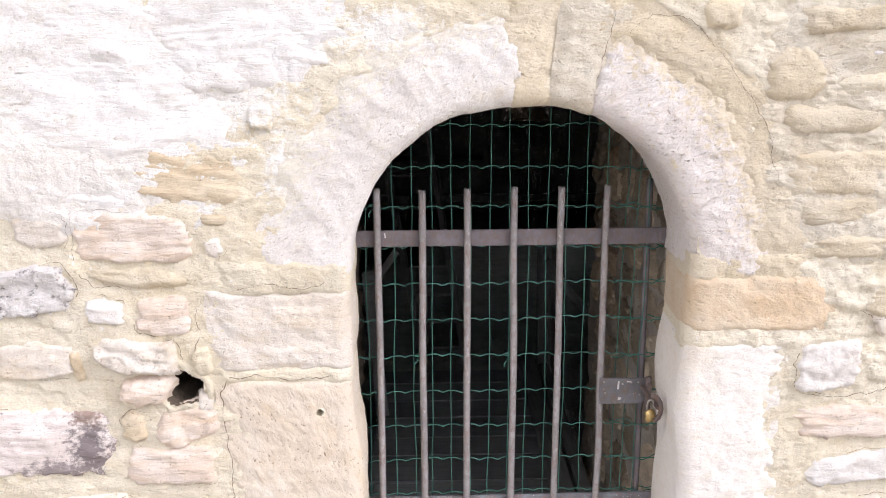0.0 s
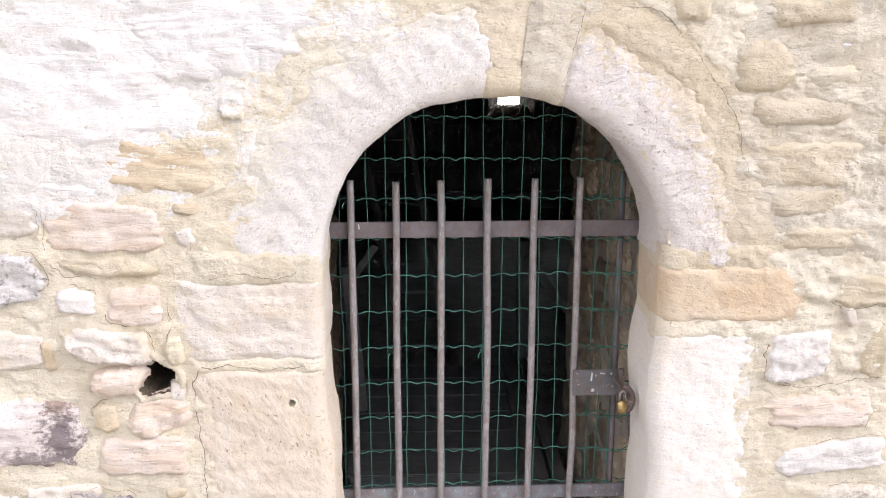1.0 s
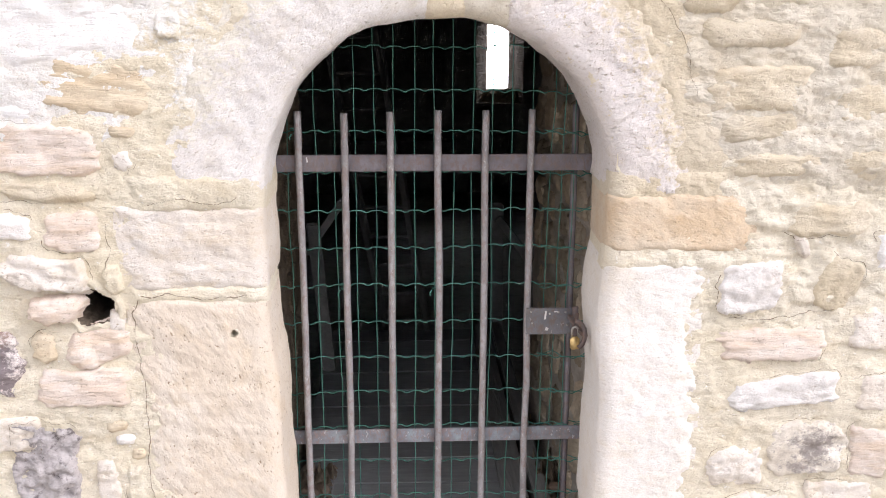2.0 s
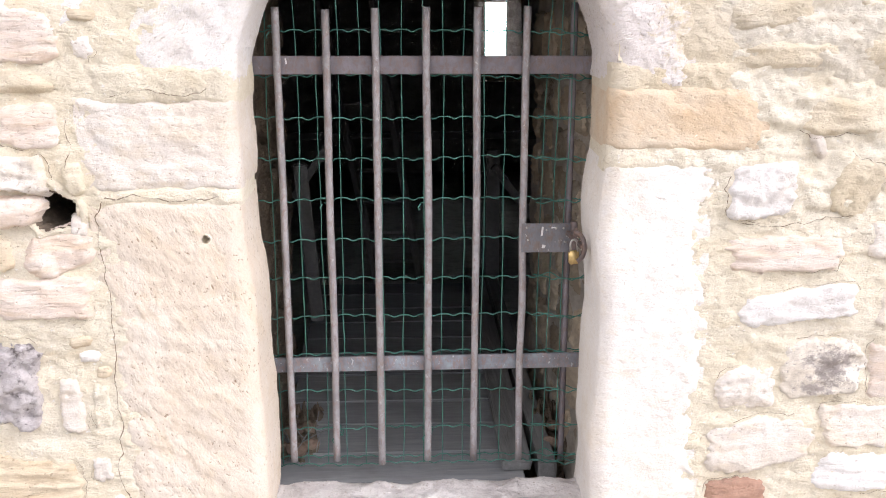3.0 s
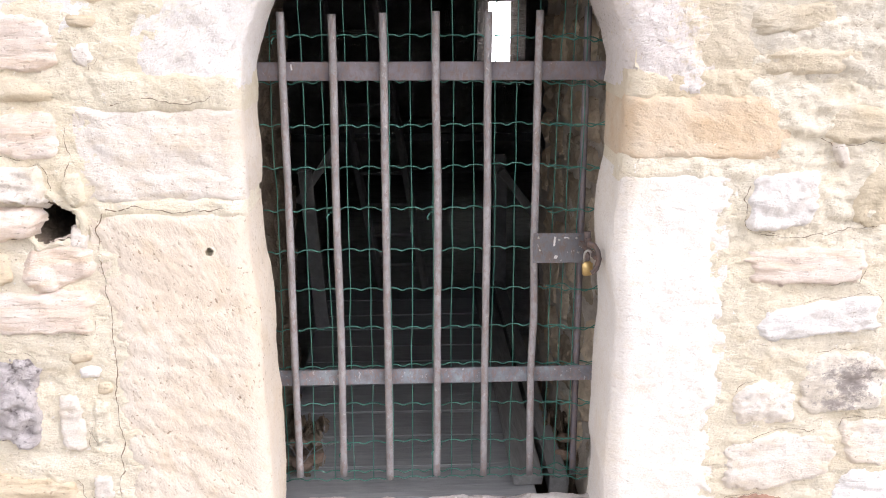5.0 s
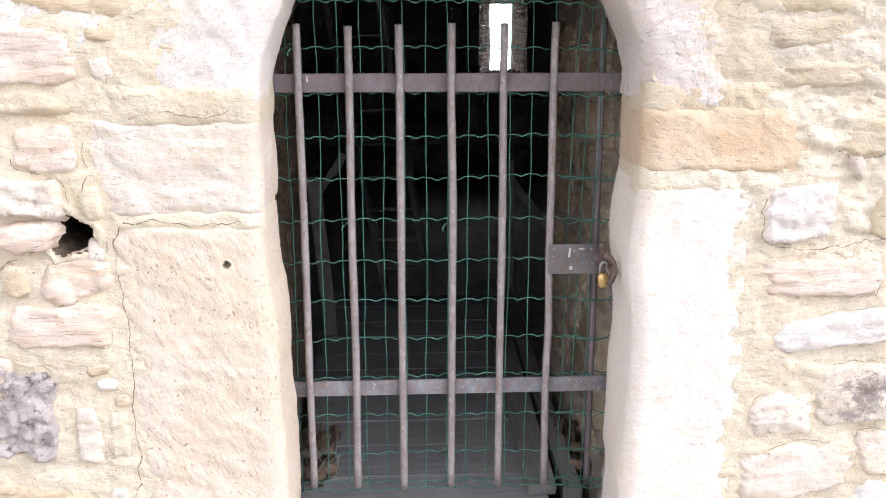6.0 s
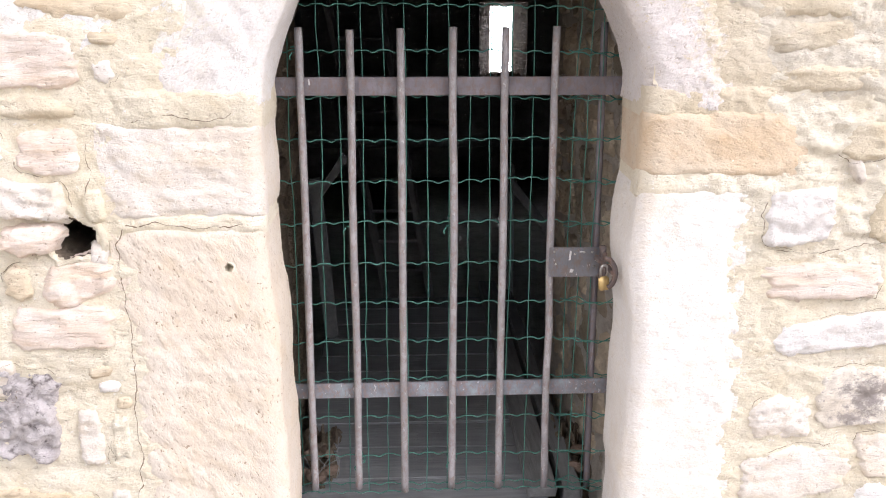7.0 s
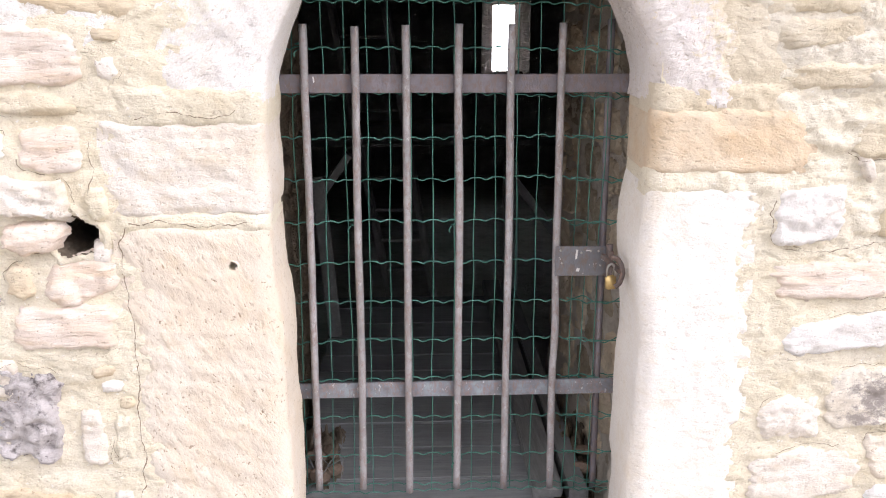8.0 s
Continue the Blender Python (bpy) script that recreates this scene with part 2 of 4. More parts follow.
GREEN = plain_material("green_coated_wire", (0.038, 0.155, 0.12), (0.085, 0.26, 0.21), 0.40, scale=30)
CHALK = plain_material("chalky_paint", (0.75, 0.74, 0.73), (0.62, 0.61, 0.60), 0.7)
BRASS = plain_material("brass", (0.68, 0.50, 0.22), (0.56, 0.39, 0.16), 0.45, 0.6, 60)
STEEL = plain_material("shackle_steel", (0.58, 0.56, 0.54), (0.42, 0.40, 0.38), 0.32, 0.9, 60)


def wood_material(name, a, b, dark, along):
    m, n, l = nodes_of(name)
    bsdf = n["Principled BSDF"]
    bsdf.inputs["Roughness"].default_value = 0.85
    obj = n.new("ShaderNodeTexCoord").outputs["Object"]
    squeeze = [9.0, 9.0, 9.0]
    squeeze[along] = 0.8
    grain = texture(n, l, obj, 9.0, 6, 0.65, squeeze, distort=0.4)
    broad = texture(n, l, obj, 4.0, 4, 0.6)
    tint = mix(n, l, ramp(n, l, grain, [(0.35, 0), (0.65, 1)]), a, b)
    tint = mix(n, l, ramp(n, l, broad, [(0.5, 0), (0.7, 0.6)]), tint, dark)
    tone = ramp(n, l, n.new("ShaderNodeObjectInfo").outputs["Random"], [(0, 0.72), (1, 1.0)])
    l.new(mix(n, l, 1.0, tint, tone, "MULTIPLY"), bsdf.inputs["Base Color"])
    add_bump(n, l, bsdf, [(grain, 0.003)])
    return m


PLANK = wood_material("grey_plank", (0.40, 0.41, 0.42), (0.31, 0.32, 0.33), (0.22, 0.22, 0.225), 0)
TIMBER = wood_material("old_timber", (0.34, 0.34, 0.335), (0.25, 0.25, 0.245), (0.17, 0.17, 0.165), 1)
POLE = wood_material("ladder_wood", (0.55, 0.54, 0.52), (0.45, 0.44, 0.42), (0.30, 0.29, 0.28), 2)


# ---- mesh helpers ----
def link(name, mesh, material, parent=None, label=""):
    mesh.materials.append(material)
    ob = new(name, mesh)
    if parent:
        ob.parent = parent
    return tagged(ob, label)


def part(name, bm, material, parent=None, label="", smooth=False):
    mesh = bpy.data.meshes.new(name)
    bmesh.ops.recalc_face_normals(bm, faces=bm.faces)
    bm.to_mesh(mesh)
    bm.free()
    if smooth:
        mesh.shade_smooth()
    return link(name, mesh, material, parent, label)


def sheet(name, pts, material, parent=None, label="", keep=None, flip=False):
    """A mesh from a grid of points (rows, columns, 3); keep: which faces stay."""
    r, c = pts.shape[:2]
    idx = np.arange(r * c).reshape(r, c)
    quads = np.stack([idx[:-1, :-1], idx[:-1, 1:], idx[1:, 1:], idx[1:, :-1]], -1)
    quads = quads[keep] if keep is not None else quads.reshape(-1, 4)
    if flip:
        quads = quads[:, ::-1]
    mesh = bpy.data.meshes.new(name)
    mesh.from_pydata(pts.reshape(-1, 3).tolist(), [], quads.tolist())
    mesh.shade_smooth()
    return link(name, mesh, material, parent, label)


def box(bm, size, m, bevel=0.0, wear=0.0, seed=1):
    geom = bmesh.ops.create_cube(bm, size=1.0, matrix=m @ Matrix.Diagonal((*size, 1)))
    verts = geom["verts"]
    if bevel:
        edges = list({e for v in verts for e in v.link_edges})
        made = bmesh.ops.bevel(bm, geom=edges, offset=bevel, segments=2, affect="EDGES")
        verts = made["verts"]
    if wear:
        rng = random.Random(seed)
        for v in verts:
            v.co += Vector([rng.uniform(-wear, wear) for _ in range(3)])


def tube(name, points, radius, material, parent=None, sides=8, label="", wear=0.0, seed=0, flat=1.0):
    """A round rod along points, closed at both ends."""
    p = np.array(points, float)
    d = np.gradient(p, axis=0)
    d /= np.linalg.norm(d, axis=1)[:, None] + 1e-12
    ref = np.where(np.abs(d[:, 1:2]) < 0.8, np.array([[0, 1.0, 0]]), np.array([[1.0, 0, 0]]))
    u = np.cross(d, ref)
    u /= np.linalg.norm(u, axis=1)[:, None]
    v = np.cross(d, u)
    a = np.linspace(0, 2 * math.pi, sides, endpoint=False)
    k = np.arange(len(p))[:, None]
    rad = radius * (1 + wear * vnoise(k * 0.7 + 0 * a, a[None] * 1.3 + 0 * k, seed))
    ring = p[:, None] + rad[..., None] * (np.cos(a)[None, :, None] * u[:, None] + flat * np.sin(a)[None, :, None] * v[:, None])
    n = len(p)
    faces = [(i * sides + j, i * sides + (j + 1) % sides, (i + 1) * sides + (j + 1) % sides, (i + 1) * sides + j) for i in range(n - 1) for j in range(sides)]
    faces += [tuple(range(sides))[::-1], tuple((n - 1) * sides + j for j in range(sides))]
    mesh = bpy.data.meshes.new(name)
    mesh.from_pydata(ring.reshape(-1, 3).tolist(), [], faces)
    mesh.shade_smooth()
    return link(name, mesh, material, parent, label)


# ---- the front wall ----
CX, CZ, R = -0.012, 0.990, 0.364   # the arch's centre and radius
LEFT, RIGHT = -0.378, 0.348        # the jambs' inner edges
DRILL = (-0.469, 0.655)            # a drilled hole in the left jamb
HOLE = (-0.774, 0.720)             # a putlog hole in the rubble


def opening(x, z, grow):
    """True inside the arched doorway, made larger by grow."""
    low = (x > LEFT - grow) & (x < RIGHT + grow) & (z < CZ)
    return low | ((np.hypot(x - CX, z - CZ) < R + grow) & (z >= CZ))


def widen(side, z):
    """How far the worn jamb falls back from its straight line at height z."""
    if side == "left":
        return np.interp(z, (0.0, 0.25, 0.5, 0.62, 0.75, 0.98, 1.15), (0.008, 0.0, 0.004, 0.010, 0.017, 0.017, 0.004))
    return np.interp(z, (0.0, 0.5, 0.66, 0.74, 0.84, 0.98, 1.15), (0.014, 0.013, 0.007, 0.003, 0.014, 0.020, 0.012))


def spread(a, b, c, d, fine, coarse):
    return np.concatenate([np.arange(a, b, coarse), np.arange(b, c, fine), np.arange(c, d + coarse, coarse)])


def beside(x, z):
    """Distance from the doorway's edge."""
    return np.where(z >= CZ, np.hypot(x - CX, z - CZ) - R, np.maximum(LEFT - x, x - RIGHT))


def swell(x, z):
    return 0.009 * fbm(x / 0.16, z / 0.12, 5, 3) * np.clip((beside(x, z) - 0.20) / 0.25, 0.15, 1)


def front_wall():
    xs, zs = spread(-3.0, -1.35, 1.2, 3.0, 0.006, 0.05), spread(-0.22, -0.1, 1.72, 3.2, 0.006, 0.05)
    x, z = np.meshgrid(xs, zs)
    rough = 1.0 + 0.9 * np.clip((x - 0.3) / 0.3, 0, 1) * np.clip((z - 0.5) / 0.4, 0, 1)
    y = FACE - swell(x, z) + 0.006 * (beside(x, z) < np.where((x > CX) & (z > CZ), 0.26, 0.17)) - 0.0032 * rough * fbm(x / 0.03, z / 0.024, 9, 5, 0.65)
    y = y - 0.004 * (rough - 1) * np.clip(vnoise(x / 0.07, z / 0.014, 12) * 2, -1, 1) * (vnoise(x / 0.2, z / 0.2, 31) > 0)
    y = y + 0.008 * np.clip((x - 0.45) / 0.1, 0, 1) * np.clip((z - 1.0) / 0.1, 0, 1)
    mid = lambda a: (a[:-1, :-1] + a[1:, 1:]) / 2
    keep = ~opening(mid(x), mid(z), 0.03) & (np.hypot(mid(x) - DRILL[0], mid(z) - DRILL[1]) > 0.022) & (np.hypot(mid(x) - HOLE[0], mid(z) - HOLE[1]) > 0.047)
    wall = sheet("wall_front", np.stack([x, y, z], -1), MORTAR, keep=keep)
    return tagged(wall, "rubble and sandstone wall bedded in cream lime mortar", "wall", kind="structure")


WALL = front_wall()


OUTLINES = []


def stone(cx, cz, w, h, material, turn=0.0, proud=0.016, seed=0, square=5.0, layers=0.0, rough=0.003, taper=0.0, name="stone", label="",
          origin=(0, FACE, 0), across=(1, 0, 0), up=(0, 0, 1), out=(0, -1, 0), parent=None, wobble=0.10, edge=0.011):
    """One stone set in the mortar: an uneven rounded outline, a crowned and weathered face, edges that sink into the bed."""
    seed = seed or int(abs(cx * 7919 + cz * 104729 + w * 1299709)) % 9973 + 1
    step = 0.006 if w * h > 0.004 else 0.0045
    nu, nv = max(8, int(w / step)), max(8, int(h / step))
    a, b = np.meshgrid(np.linspace(-1, 1, nu + 1), np.linspace(-1, 1, nv + 1))
    reach = np.maximum(np.abs(a), np.abs(b)) + 1e-9
    rng = random.Random(seed)
    # corners cut and shifted, sides broken once or twice
    chop = 1.6 / square
    ring = []
    for k, (qx, qz) in enumerate(((1, -1), (1, 1), (-1, 1), (-1, -1))):
        jx, jz = qx * (1 - rng.uniform(0, 1.1 * wobble)), qz * (1 - rng.uniform(0, 1.1 * wobble))
        cut = rng.uniform(0.25, 1.0) * chop
        cu, cv = cut * 1.2 * min(w, h) / w, cut * 1.2 * min(w, h) / h
        first, last = ((jx, jz - qz * cv), (jx - qx * cu, jz)) if qx * qz > 0 else ((jx - qx * cu, jz), (jx, jz - qz * cv))
        ring += [(2 * k + 1 - 0.5 * cut, *first), (2 * k + 1 + 0.5 * cut, *last)]
        m = rng.uniform(1.7, 2.3)
        side = ((0, 1), (-1, 0), (0, -1), (1, 0))[k]
        bulge = rng.uniform(-0.7, 0.7) * wobble
        nx, nz = ((1, 0), (0, 1), (-1, 0), (0, -1))[k]
        ring.append((2 * k + m, nx * (1 + bulge) + side[0] * (m - 2), nz * (1 + bulge) + side[1] * (m - 2)))
    ring = sorted((p % 8, x, z) for p, x, z in ring)
    ring = [(ring[-1][0] - 8, *ring[-1][1:])] + ring + [(ring[0][0] + 8, *ring[0][1:])]
    rp, rx, rz = (np.array(q) for q in zip(*ring))
    # where along the outline: counted from the middle of the bottom, two to a side
    au, bu = a / reach, b / reach
    along = np.where(np.abs(a) >= np.abs(b), np.where(a > 0, 1 + bu, 5 - bu), np.where(b > 0, 3 - au, 7 + au)) % 8
    pos = (along + 1) % 8
    ux, uz = np.interp(pos, rp, rx), np.interp(pos, rp, rz)
    loop = pos / 8 * 2 * math.pi
    size = min(w, h)
    jag = reach ** 2 * (0.006 * fbm(np.cos(loop) * 3.5 + 7, np.sin(loop) * 3.5 + 3, seed, 3, 0.6) + 0.0022 * vnoise(pos * (w + h) / 0.02, 0 * pos, seed + 6)) * min(1, size / 0.05)
    u, v = ux * reach * w / 2 * (1 + taper * uz) + jag * ux, uz * reach * h / 2 + jag * uz
    v = v + rng.uniform(-0.05, 0.05) * u
    c, sn = math.cos(radians(turn)), math.sin(radians(turn))
    x, z = cx + u * c - v * sn, cz + u * sn + v * c
    fray = np.clip(0.5 + fbm(u / 0.03 + seed, v / 0.022, seed + 21, 3, 0.6), 0, 1) * min(0.012, 0.10 * size)
    rim = np.clip(((1 - reach) * size - fray) / edge, 0, 1) ** 0.5
    n = -0.016 + (0.019 + 0.32 * proud) * rim + 0.12 * proud * (1 - reach ** 2)
    n = n + rim * (rough * fbm(u / 0.05 + seed, v / 0.035, seed + 1, 4, 0.55) + 0.35 * rough * fbm(u / 0.012, v / 0.010, seed + 2, 3, 0.6))
    n = n + rim * (rng.uniform(-0.03, 0.03) * u + rng.uniform(-0.05, 0.03) * v)
    for _ in range(3):
        g = rng.uniform(0, 2 * math.pi)
        far = math.cos(g) * u * 2 / w + math.sin(g) * v * 2 / h - rng.uniform(0.45, 0.8)
        n = n - rim * np.clip(far, 0, 1) * rng.uniform(0.1, 0.6) * min(proud, 0.02)
    if layers:
        n = n + rim * 0.55 * layers * strata(u + seed, v, seed + 4)
    if parent is None:
        n = n + 0.85 * swell(x, z)
        if edge < 0.03 and name == "stone" and min(w, h) > 0.04:
            loop = [np.concatenate([q[0, :-1], q[:-1, -1], q[-1, :0:-1], q[:0:-1, 0]]) for q in (x, z)]
            OUTLINES.append((cx + 0.985 * (loop[0] - cx), cz + 0.985 * (loop[1] - cz)))
    o, ax, vz, nz = (np.array(q, float) for q in (origin, across, up, out))
    pts = o + x[..., None] * ax + z[..., None] * vz + n[..., None] * nz
    flip = np.dot(np.cross(ax, vz), nz) < 0
    return sheet(name, pts, material, parent or WALL, label, flip=flip)


def edge_block(name, side, t0, t1, width, material, seed, a0=0.0, proud=0.009, back=-0.03, round_r=0.035, layers=0.0, rough=0.003, joint=0.0015, label="",
               ragged=0.012, tight=0.005, inset=0.0, soft_edge=0.045):
    """A dressed block beside the doorway: its face, a rounded arris and its reveal. side: left, right (t is height) or arch (t is degrees from the left springing)."""
    front = np.linspace(width, round_r if a0 == 0 else a0, max(8, int((width - a0) / 0.006)))
    path, normal = [(a, FACE - proud) for a in front], [(0.0, -1.0)] * len(front)
    if a0 == 0:
        for k in np.linspace(0, 90, 8)[1:]:
            sk, ck = math.sin(radians(k)), math.cos(radians(k))
            path.append((round_r - round_r * sk, FACE - proud + round_r - round_r * ck))
            normal.append((-sk, -ck))
        for yy in np.arange(FACE - proud + round_r + 0.008, back, 0.010):
            path.append((0.0, yy))
            normal.append((-1.0, 0.0))
    path, normal = np.array(path), np.array(normal)
    length = np.concatenate([[0], np.cumsum(np.hypot(*np.diff(path, axis=0).T))])
    span = (t1 - t0) if side != "arch" else radians(t1 - t0) * (R + 0.08)
    ts = np.linspace(t0, t1, max(10, int(abs(span) / 0.006)))
    tt, k = np.meshgrid(ts, np.arange(len(path)), indexing="ij")
    a, y, na, ny, s = path[k, 0], path[k, 1], normal[k, 0], normal[k, 1], length[k]
    q = np.linspace(0, span, len(ts))[:, None] + 0 * s
    fray = 0.5 + 0.5 * fbm(s / 0.035 + seed, q / 0.03, seed + 12, 4, 0.6)
    ends = np.clip((np.minimum(q, span - q) - (0.022 if side == "arch" else 0.008) * fray) / tight, 0, 1) ** 0.6
    melt = np.clip(((np.minimum(s, length[-1] - s) if a0 else s) - soft_edge * 0.8 * np.clip(fray, 0, 1)) / soft_edge, 0, 1)
    ends = ends * (0.35 + 0.65 * melt) * np.clip(melt * 6, 0, 1)
    relief = rough * fbm(s / 0.05 + seed, q / 0.04, seed, 4, 0.55) + 0.3 * rough * fbm(s / 0.010, q / 0.009, seed + 8, 3, 0.6)
    if layers:
        relief = relief + layers * strata(s + seed, q, seed + 4)
    relief = relief * (0.25 + 0.75 * np.clip(a / 0.09, 0, 1))
    relief = relief + 0.004 * vnoise(s / 0.15 + 3, q / 0.13, seed + 2)
    push = relief * (0.3 + 0.7 * ends) - (1 - ends) * (proud + joint) * -ny
    drift = ragged * fbm(q / 0.11 + seed, s / 0.2, seed + 5, 4, 0.45) * np.clip(a / 0.12, 0, 1)
    sway = inset + (0.0025 if side == 'arch' else 0.006) * fbm((tt if side != 'arch' else tt / 90) / 0.16 + (3 if side == 'right' else 9), 0 * q, 40, 3) + 0.001 * fbm(q / 0.05, 0 * q + seed, 40 + seed, 2)
    near = np.clip(1 - a / 0.16, 0, 1)
    a, y = a + drift + sway + na * push, y + ny * push
    if side == "left":
        x, z = LEFT - a + 0.012 * (1 - tt) - near * widen(side, tt), tt
    elif side == "right":
        x, z = RIGHT + a + 0.006 * (tt - 0.5) + 0.05 * np.clip(y - FACE, 0, 1) + near * widen(side, tt), tt
    else:
        th = np.radians(tt)
        x, z = CX - (R + a) * np.cos(th), CZ + (R + a) * np.sin(th)
        z = z - 0.012 * near * np.sin(th) ** 6
        x = x + near * np.where(th < math.pi / 2, -widen("left", z), widen("right", z)) * np.abs(np.cos(th))
    flip = side == "right"
    mid = lambda v: (v[:-1, :-1] + v[1:, 1:]) / 2
    keep = np.hypot(mid(x) - DRILL[0], mid(z) - DRILL[1]) > 0.009
    return sheet(name, np.stack([x, y, z], -1), material, WALL, label, keep=keep, flip=not flip)


for side, t0, t1 in (("left", -0.07, 1.0), ("right", -0.07, 1.0), ("arch", 0, 180)):
    edge_block("mortar_bed", side, t0, t1, 0.07, MORTAR, 2, proud=0.002, rough=0.003, inset=0.006, label="mortar behind the dressed blocks")
edge_block("jamb_block", "left", -0.06, 0.738, 0.315, ASHLAR, 3, layers=0.001, label="tall pale jamb block with slanting tool marks")
edge_block("jamb_block", "left", 0.755, 0.945, 0.335, PALE, 7, layers=0.002, label="creamy jamb block with bedding lines")
edge_block("jamb_block", "left", 0.930, 1.012, 0.325, MORTAR, 9, proud=0.008, rough=0.005, label="yellowish mortar bed under the arch")
edge_block("jamb_block", "right", -0.06, 0.806, 0.252, BLEACHED, 13, proud=0.011, round_r=0.04, rough=0.0025, ragged=0.005, label="tall bleached white jamb block")
edge_block("jamb_block", "right", 0.832, 0.966, 0.350, ORANGE, 17, proud=0.009, round_r=0.04, label="orange sandstone jamb block")
edge_block("jamb_block", "right", 0.950, 1.012, 0.300, TAN, 19, proud=0.007, rough=0.006, label="tan mortar bed")
edge_block("mortar_joint", "left", 0.722, 0.772, 0.325, MORTAR, 11, proud=0.0075, rough=0.005, tight=0.014, label="yellowish mortar joint")
edge_block("mortar_joint", "right", 0.786, 0.852, 0.300, MORTAR, 15, proud=0.0085, round_r=0.04, rough=0.006, tight=0.016, label="cream mortar joint")
edge_block("voussoir", "arch", -3, 90, 0.215, ARCH_WHITE, 21, proud=0.006, rough=0.0035, ragged=0.022, soft_edge=0.07, label="rough pinkish white arch stone")
edge_block("keystone", "arch", 84, 98, 0.26, TAN, 27, proud=0.006, rough=0.004, tight=0.02, label="yellowish keystone")
edge_block("keystone", "arch", 97, 112.4, 0.26, GREYCREAM, 29, proud=0.006, rough=0.005, tight=0.02, label="cracked mortar wedge beside the keystone")
edge_block("voussoir", "arch", 109, 183, 0.195, VOUSSOIR, 31, proud=0.007, rough=0.004, ragged=0.012, soft_edge=0.06, round_r=0.05, label="rough pinkish white arch stone")
edge_block("render_band", "arch", 106, 178, 0.285, TAN, 37, a0=0.150, proud=0.0045, rough=0.006, ragged=0.02, label="tan render outside the arch")



def putlog_hole():
    a = np.linspace(0, 2 * math.pi, 60)
    rows = []
    for k, (r, d) in enumerate(((0.064, 0.012), (0.056, -0.002), (0.048, -0.004), (0.043, 0.004), (0.041, 0.02), (0.041, 0.06), (0.042, 0.12), (0.045, 0.22), (0.04, 0.32), (0.0, 0.33))):
        rough = 1 + 0.26 * fbm(np.cos(a) * 2 + 5, np.sin(a) * 2 + 2 + 0.2 * k, 33, 4) * (1 if k > 0 else 0.3)
        rows.append(np.stack([HOLE[0] + r * rough * np.cos(a) * 1.02, FACE + d - 0.004 + 0.004 * fbm(np.cos(a) * 3, np.sin(a) * 3 + k, 35, 3), HOLE[1] + r * rough * np.sin(a)], -1))
    # The cavity's dark colour deepens the shade inside the hole.
    sheet("putlog_hole", np.array(rows[3:]), EARTH_AND_SHADE, WALL, "hole left between the stones, its inner shade painted dark", flip=False)
    sheet("hole_lip", np.array(rows[:4]), MORTAR, WALL, flip=False)


putlog_hole()


def drill_hole():
    a = np.linspace(0, 2 * math.pi, 25)
    prof = ((0.016, 0.008), (0.0125, 0.0015), (0.0105, 0.0010), (0.0092, 0.003), (0.0076, 0.05), (0.0, 0.05))
    pts = [[(DRILL[0] + r * (1 + 0.08 * math.sin(3 * k)) * math.cos(k), FACE - 0.009 + d, DRILL[1] + r * math.sin(k)) for k in a] for r, d in prof]
    sheet("drill_hole", np.array(pts), MORTAR, WALL, "small round drilled hole", flip=False)


drill_hole()
# rubble beside the left jamb
stone(-1.112, 0.945, 0.255, 0.125, PITTED, 6, 0.024, rough=0.008)
stone(-0.928, 0.904, 0.092, 0.066, WHITE, -4, 0.022, layers=0.004)
stone(-0.802, 0.893, 0.131, 0.098, PINK, 0, 0.020, layers=0.003, square=6, wobble=0.05)
stone(-0.850, 0.978, 0.262, 0.046, TAN, -5, 0.018, layers=0.008, wobble=0.16)
stone(-0.855, 1.066, 0.262, 0.118, PINK, -1, 0.018, layers=0.004, square=5, wobble=0.06)
stone(-0.722, 1.196, 0.270, 0.128, YELLOW, -9, 0.006, layers=0.007, square=9, wobble=0.10, rough=0.002, edge=0.03, label="laminated yellow brown stone")
stone(-1.053, 1.085, 0.125, 0.090, PALE, 0, 0.010, layers=0.003)
stone(-0.862, 0.800, 0.205, 0.084, PALE, -7, 0.055, layers=0.006, rough=0.008, wobble=0.14, label="pale stone that juts over a hole")
stone(-0.848, 0.718, 0.124, 0.074, PINK, 8, 0.080, rough=0.006, square=2.4,  label="rounded pinkish stone beside a hole")
stone(-0.886, 0.628, 0.066, 0.080, YELLOW, 3, 0.024, wobble=0.16)
stone(-0.768, 0.630, 0.165, 0.108, PINK, 16, 0.030, rough=0.006, square=2.6, edge=0.03)
stone(-0.815, 0.535, 0.215, 0.104, PINK, 1, 0.028, square=5, layers=0.002)
stone(-1.090, 0.592, 0.320, 0.172, STAINED, 0, 0.020, layers=0.006, square=6, wobble=0.06)
stone(-1.090, 0.787, 0.190, 0.102, PALE, 0, 0.012, layers=0.003)
stone(-0.998, 0.775, 0.034, 0.096, YELLOW, 8, 0.016)
stone(-1.000, 0.420, 0.185, 0.094, PALE, 2, 0.020, rough=0.007)
stone(-1.130, 0.390, 0.120, 0.100, PITTED, 0, 0.016)
stone(-0.722, 0.683, 0.046, 0.048, PALE, 0, 0.020)
stone(-0.722, 0.782, 0.048, 0.080, MORTAR, 12, 0.024, rough=0.006)
stone(-0.679, 1.106, 0.070, 0.030, YELLOW, -8, 0.012)
stone(-0.683, 1.043, 0.046, 0.052, PALE, 20, 0.008)
stone(-0.907, 0.347, 0.165, 0.220, GREY, -4, 0.030, rough=0.014, wobble=0.14)
stone(-0.772, 0.291, 0.058, 0.140, PALE, 3, 0.022, layers=0.003)
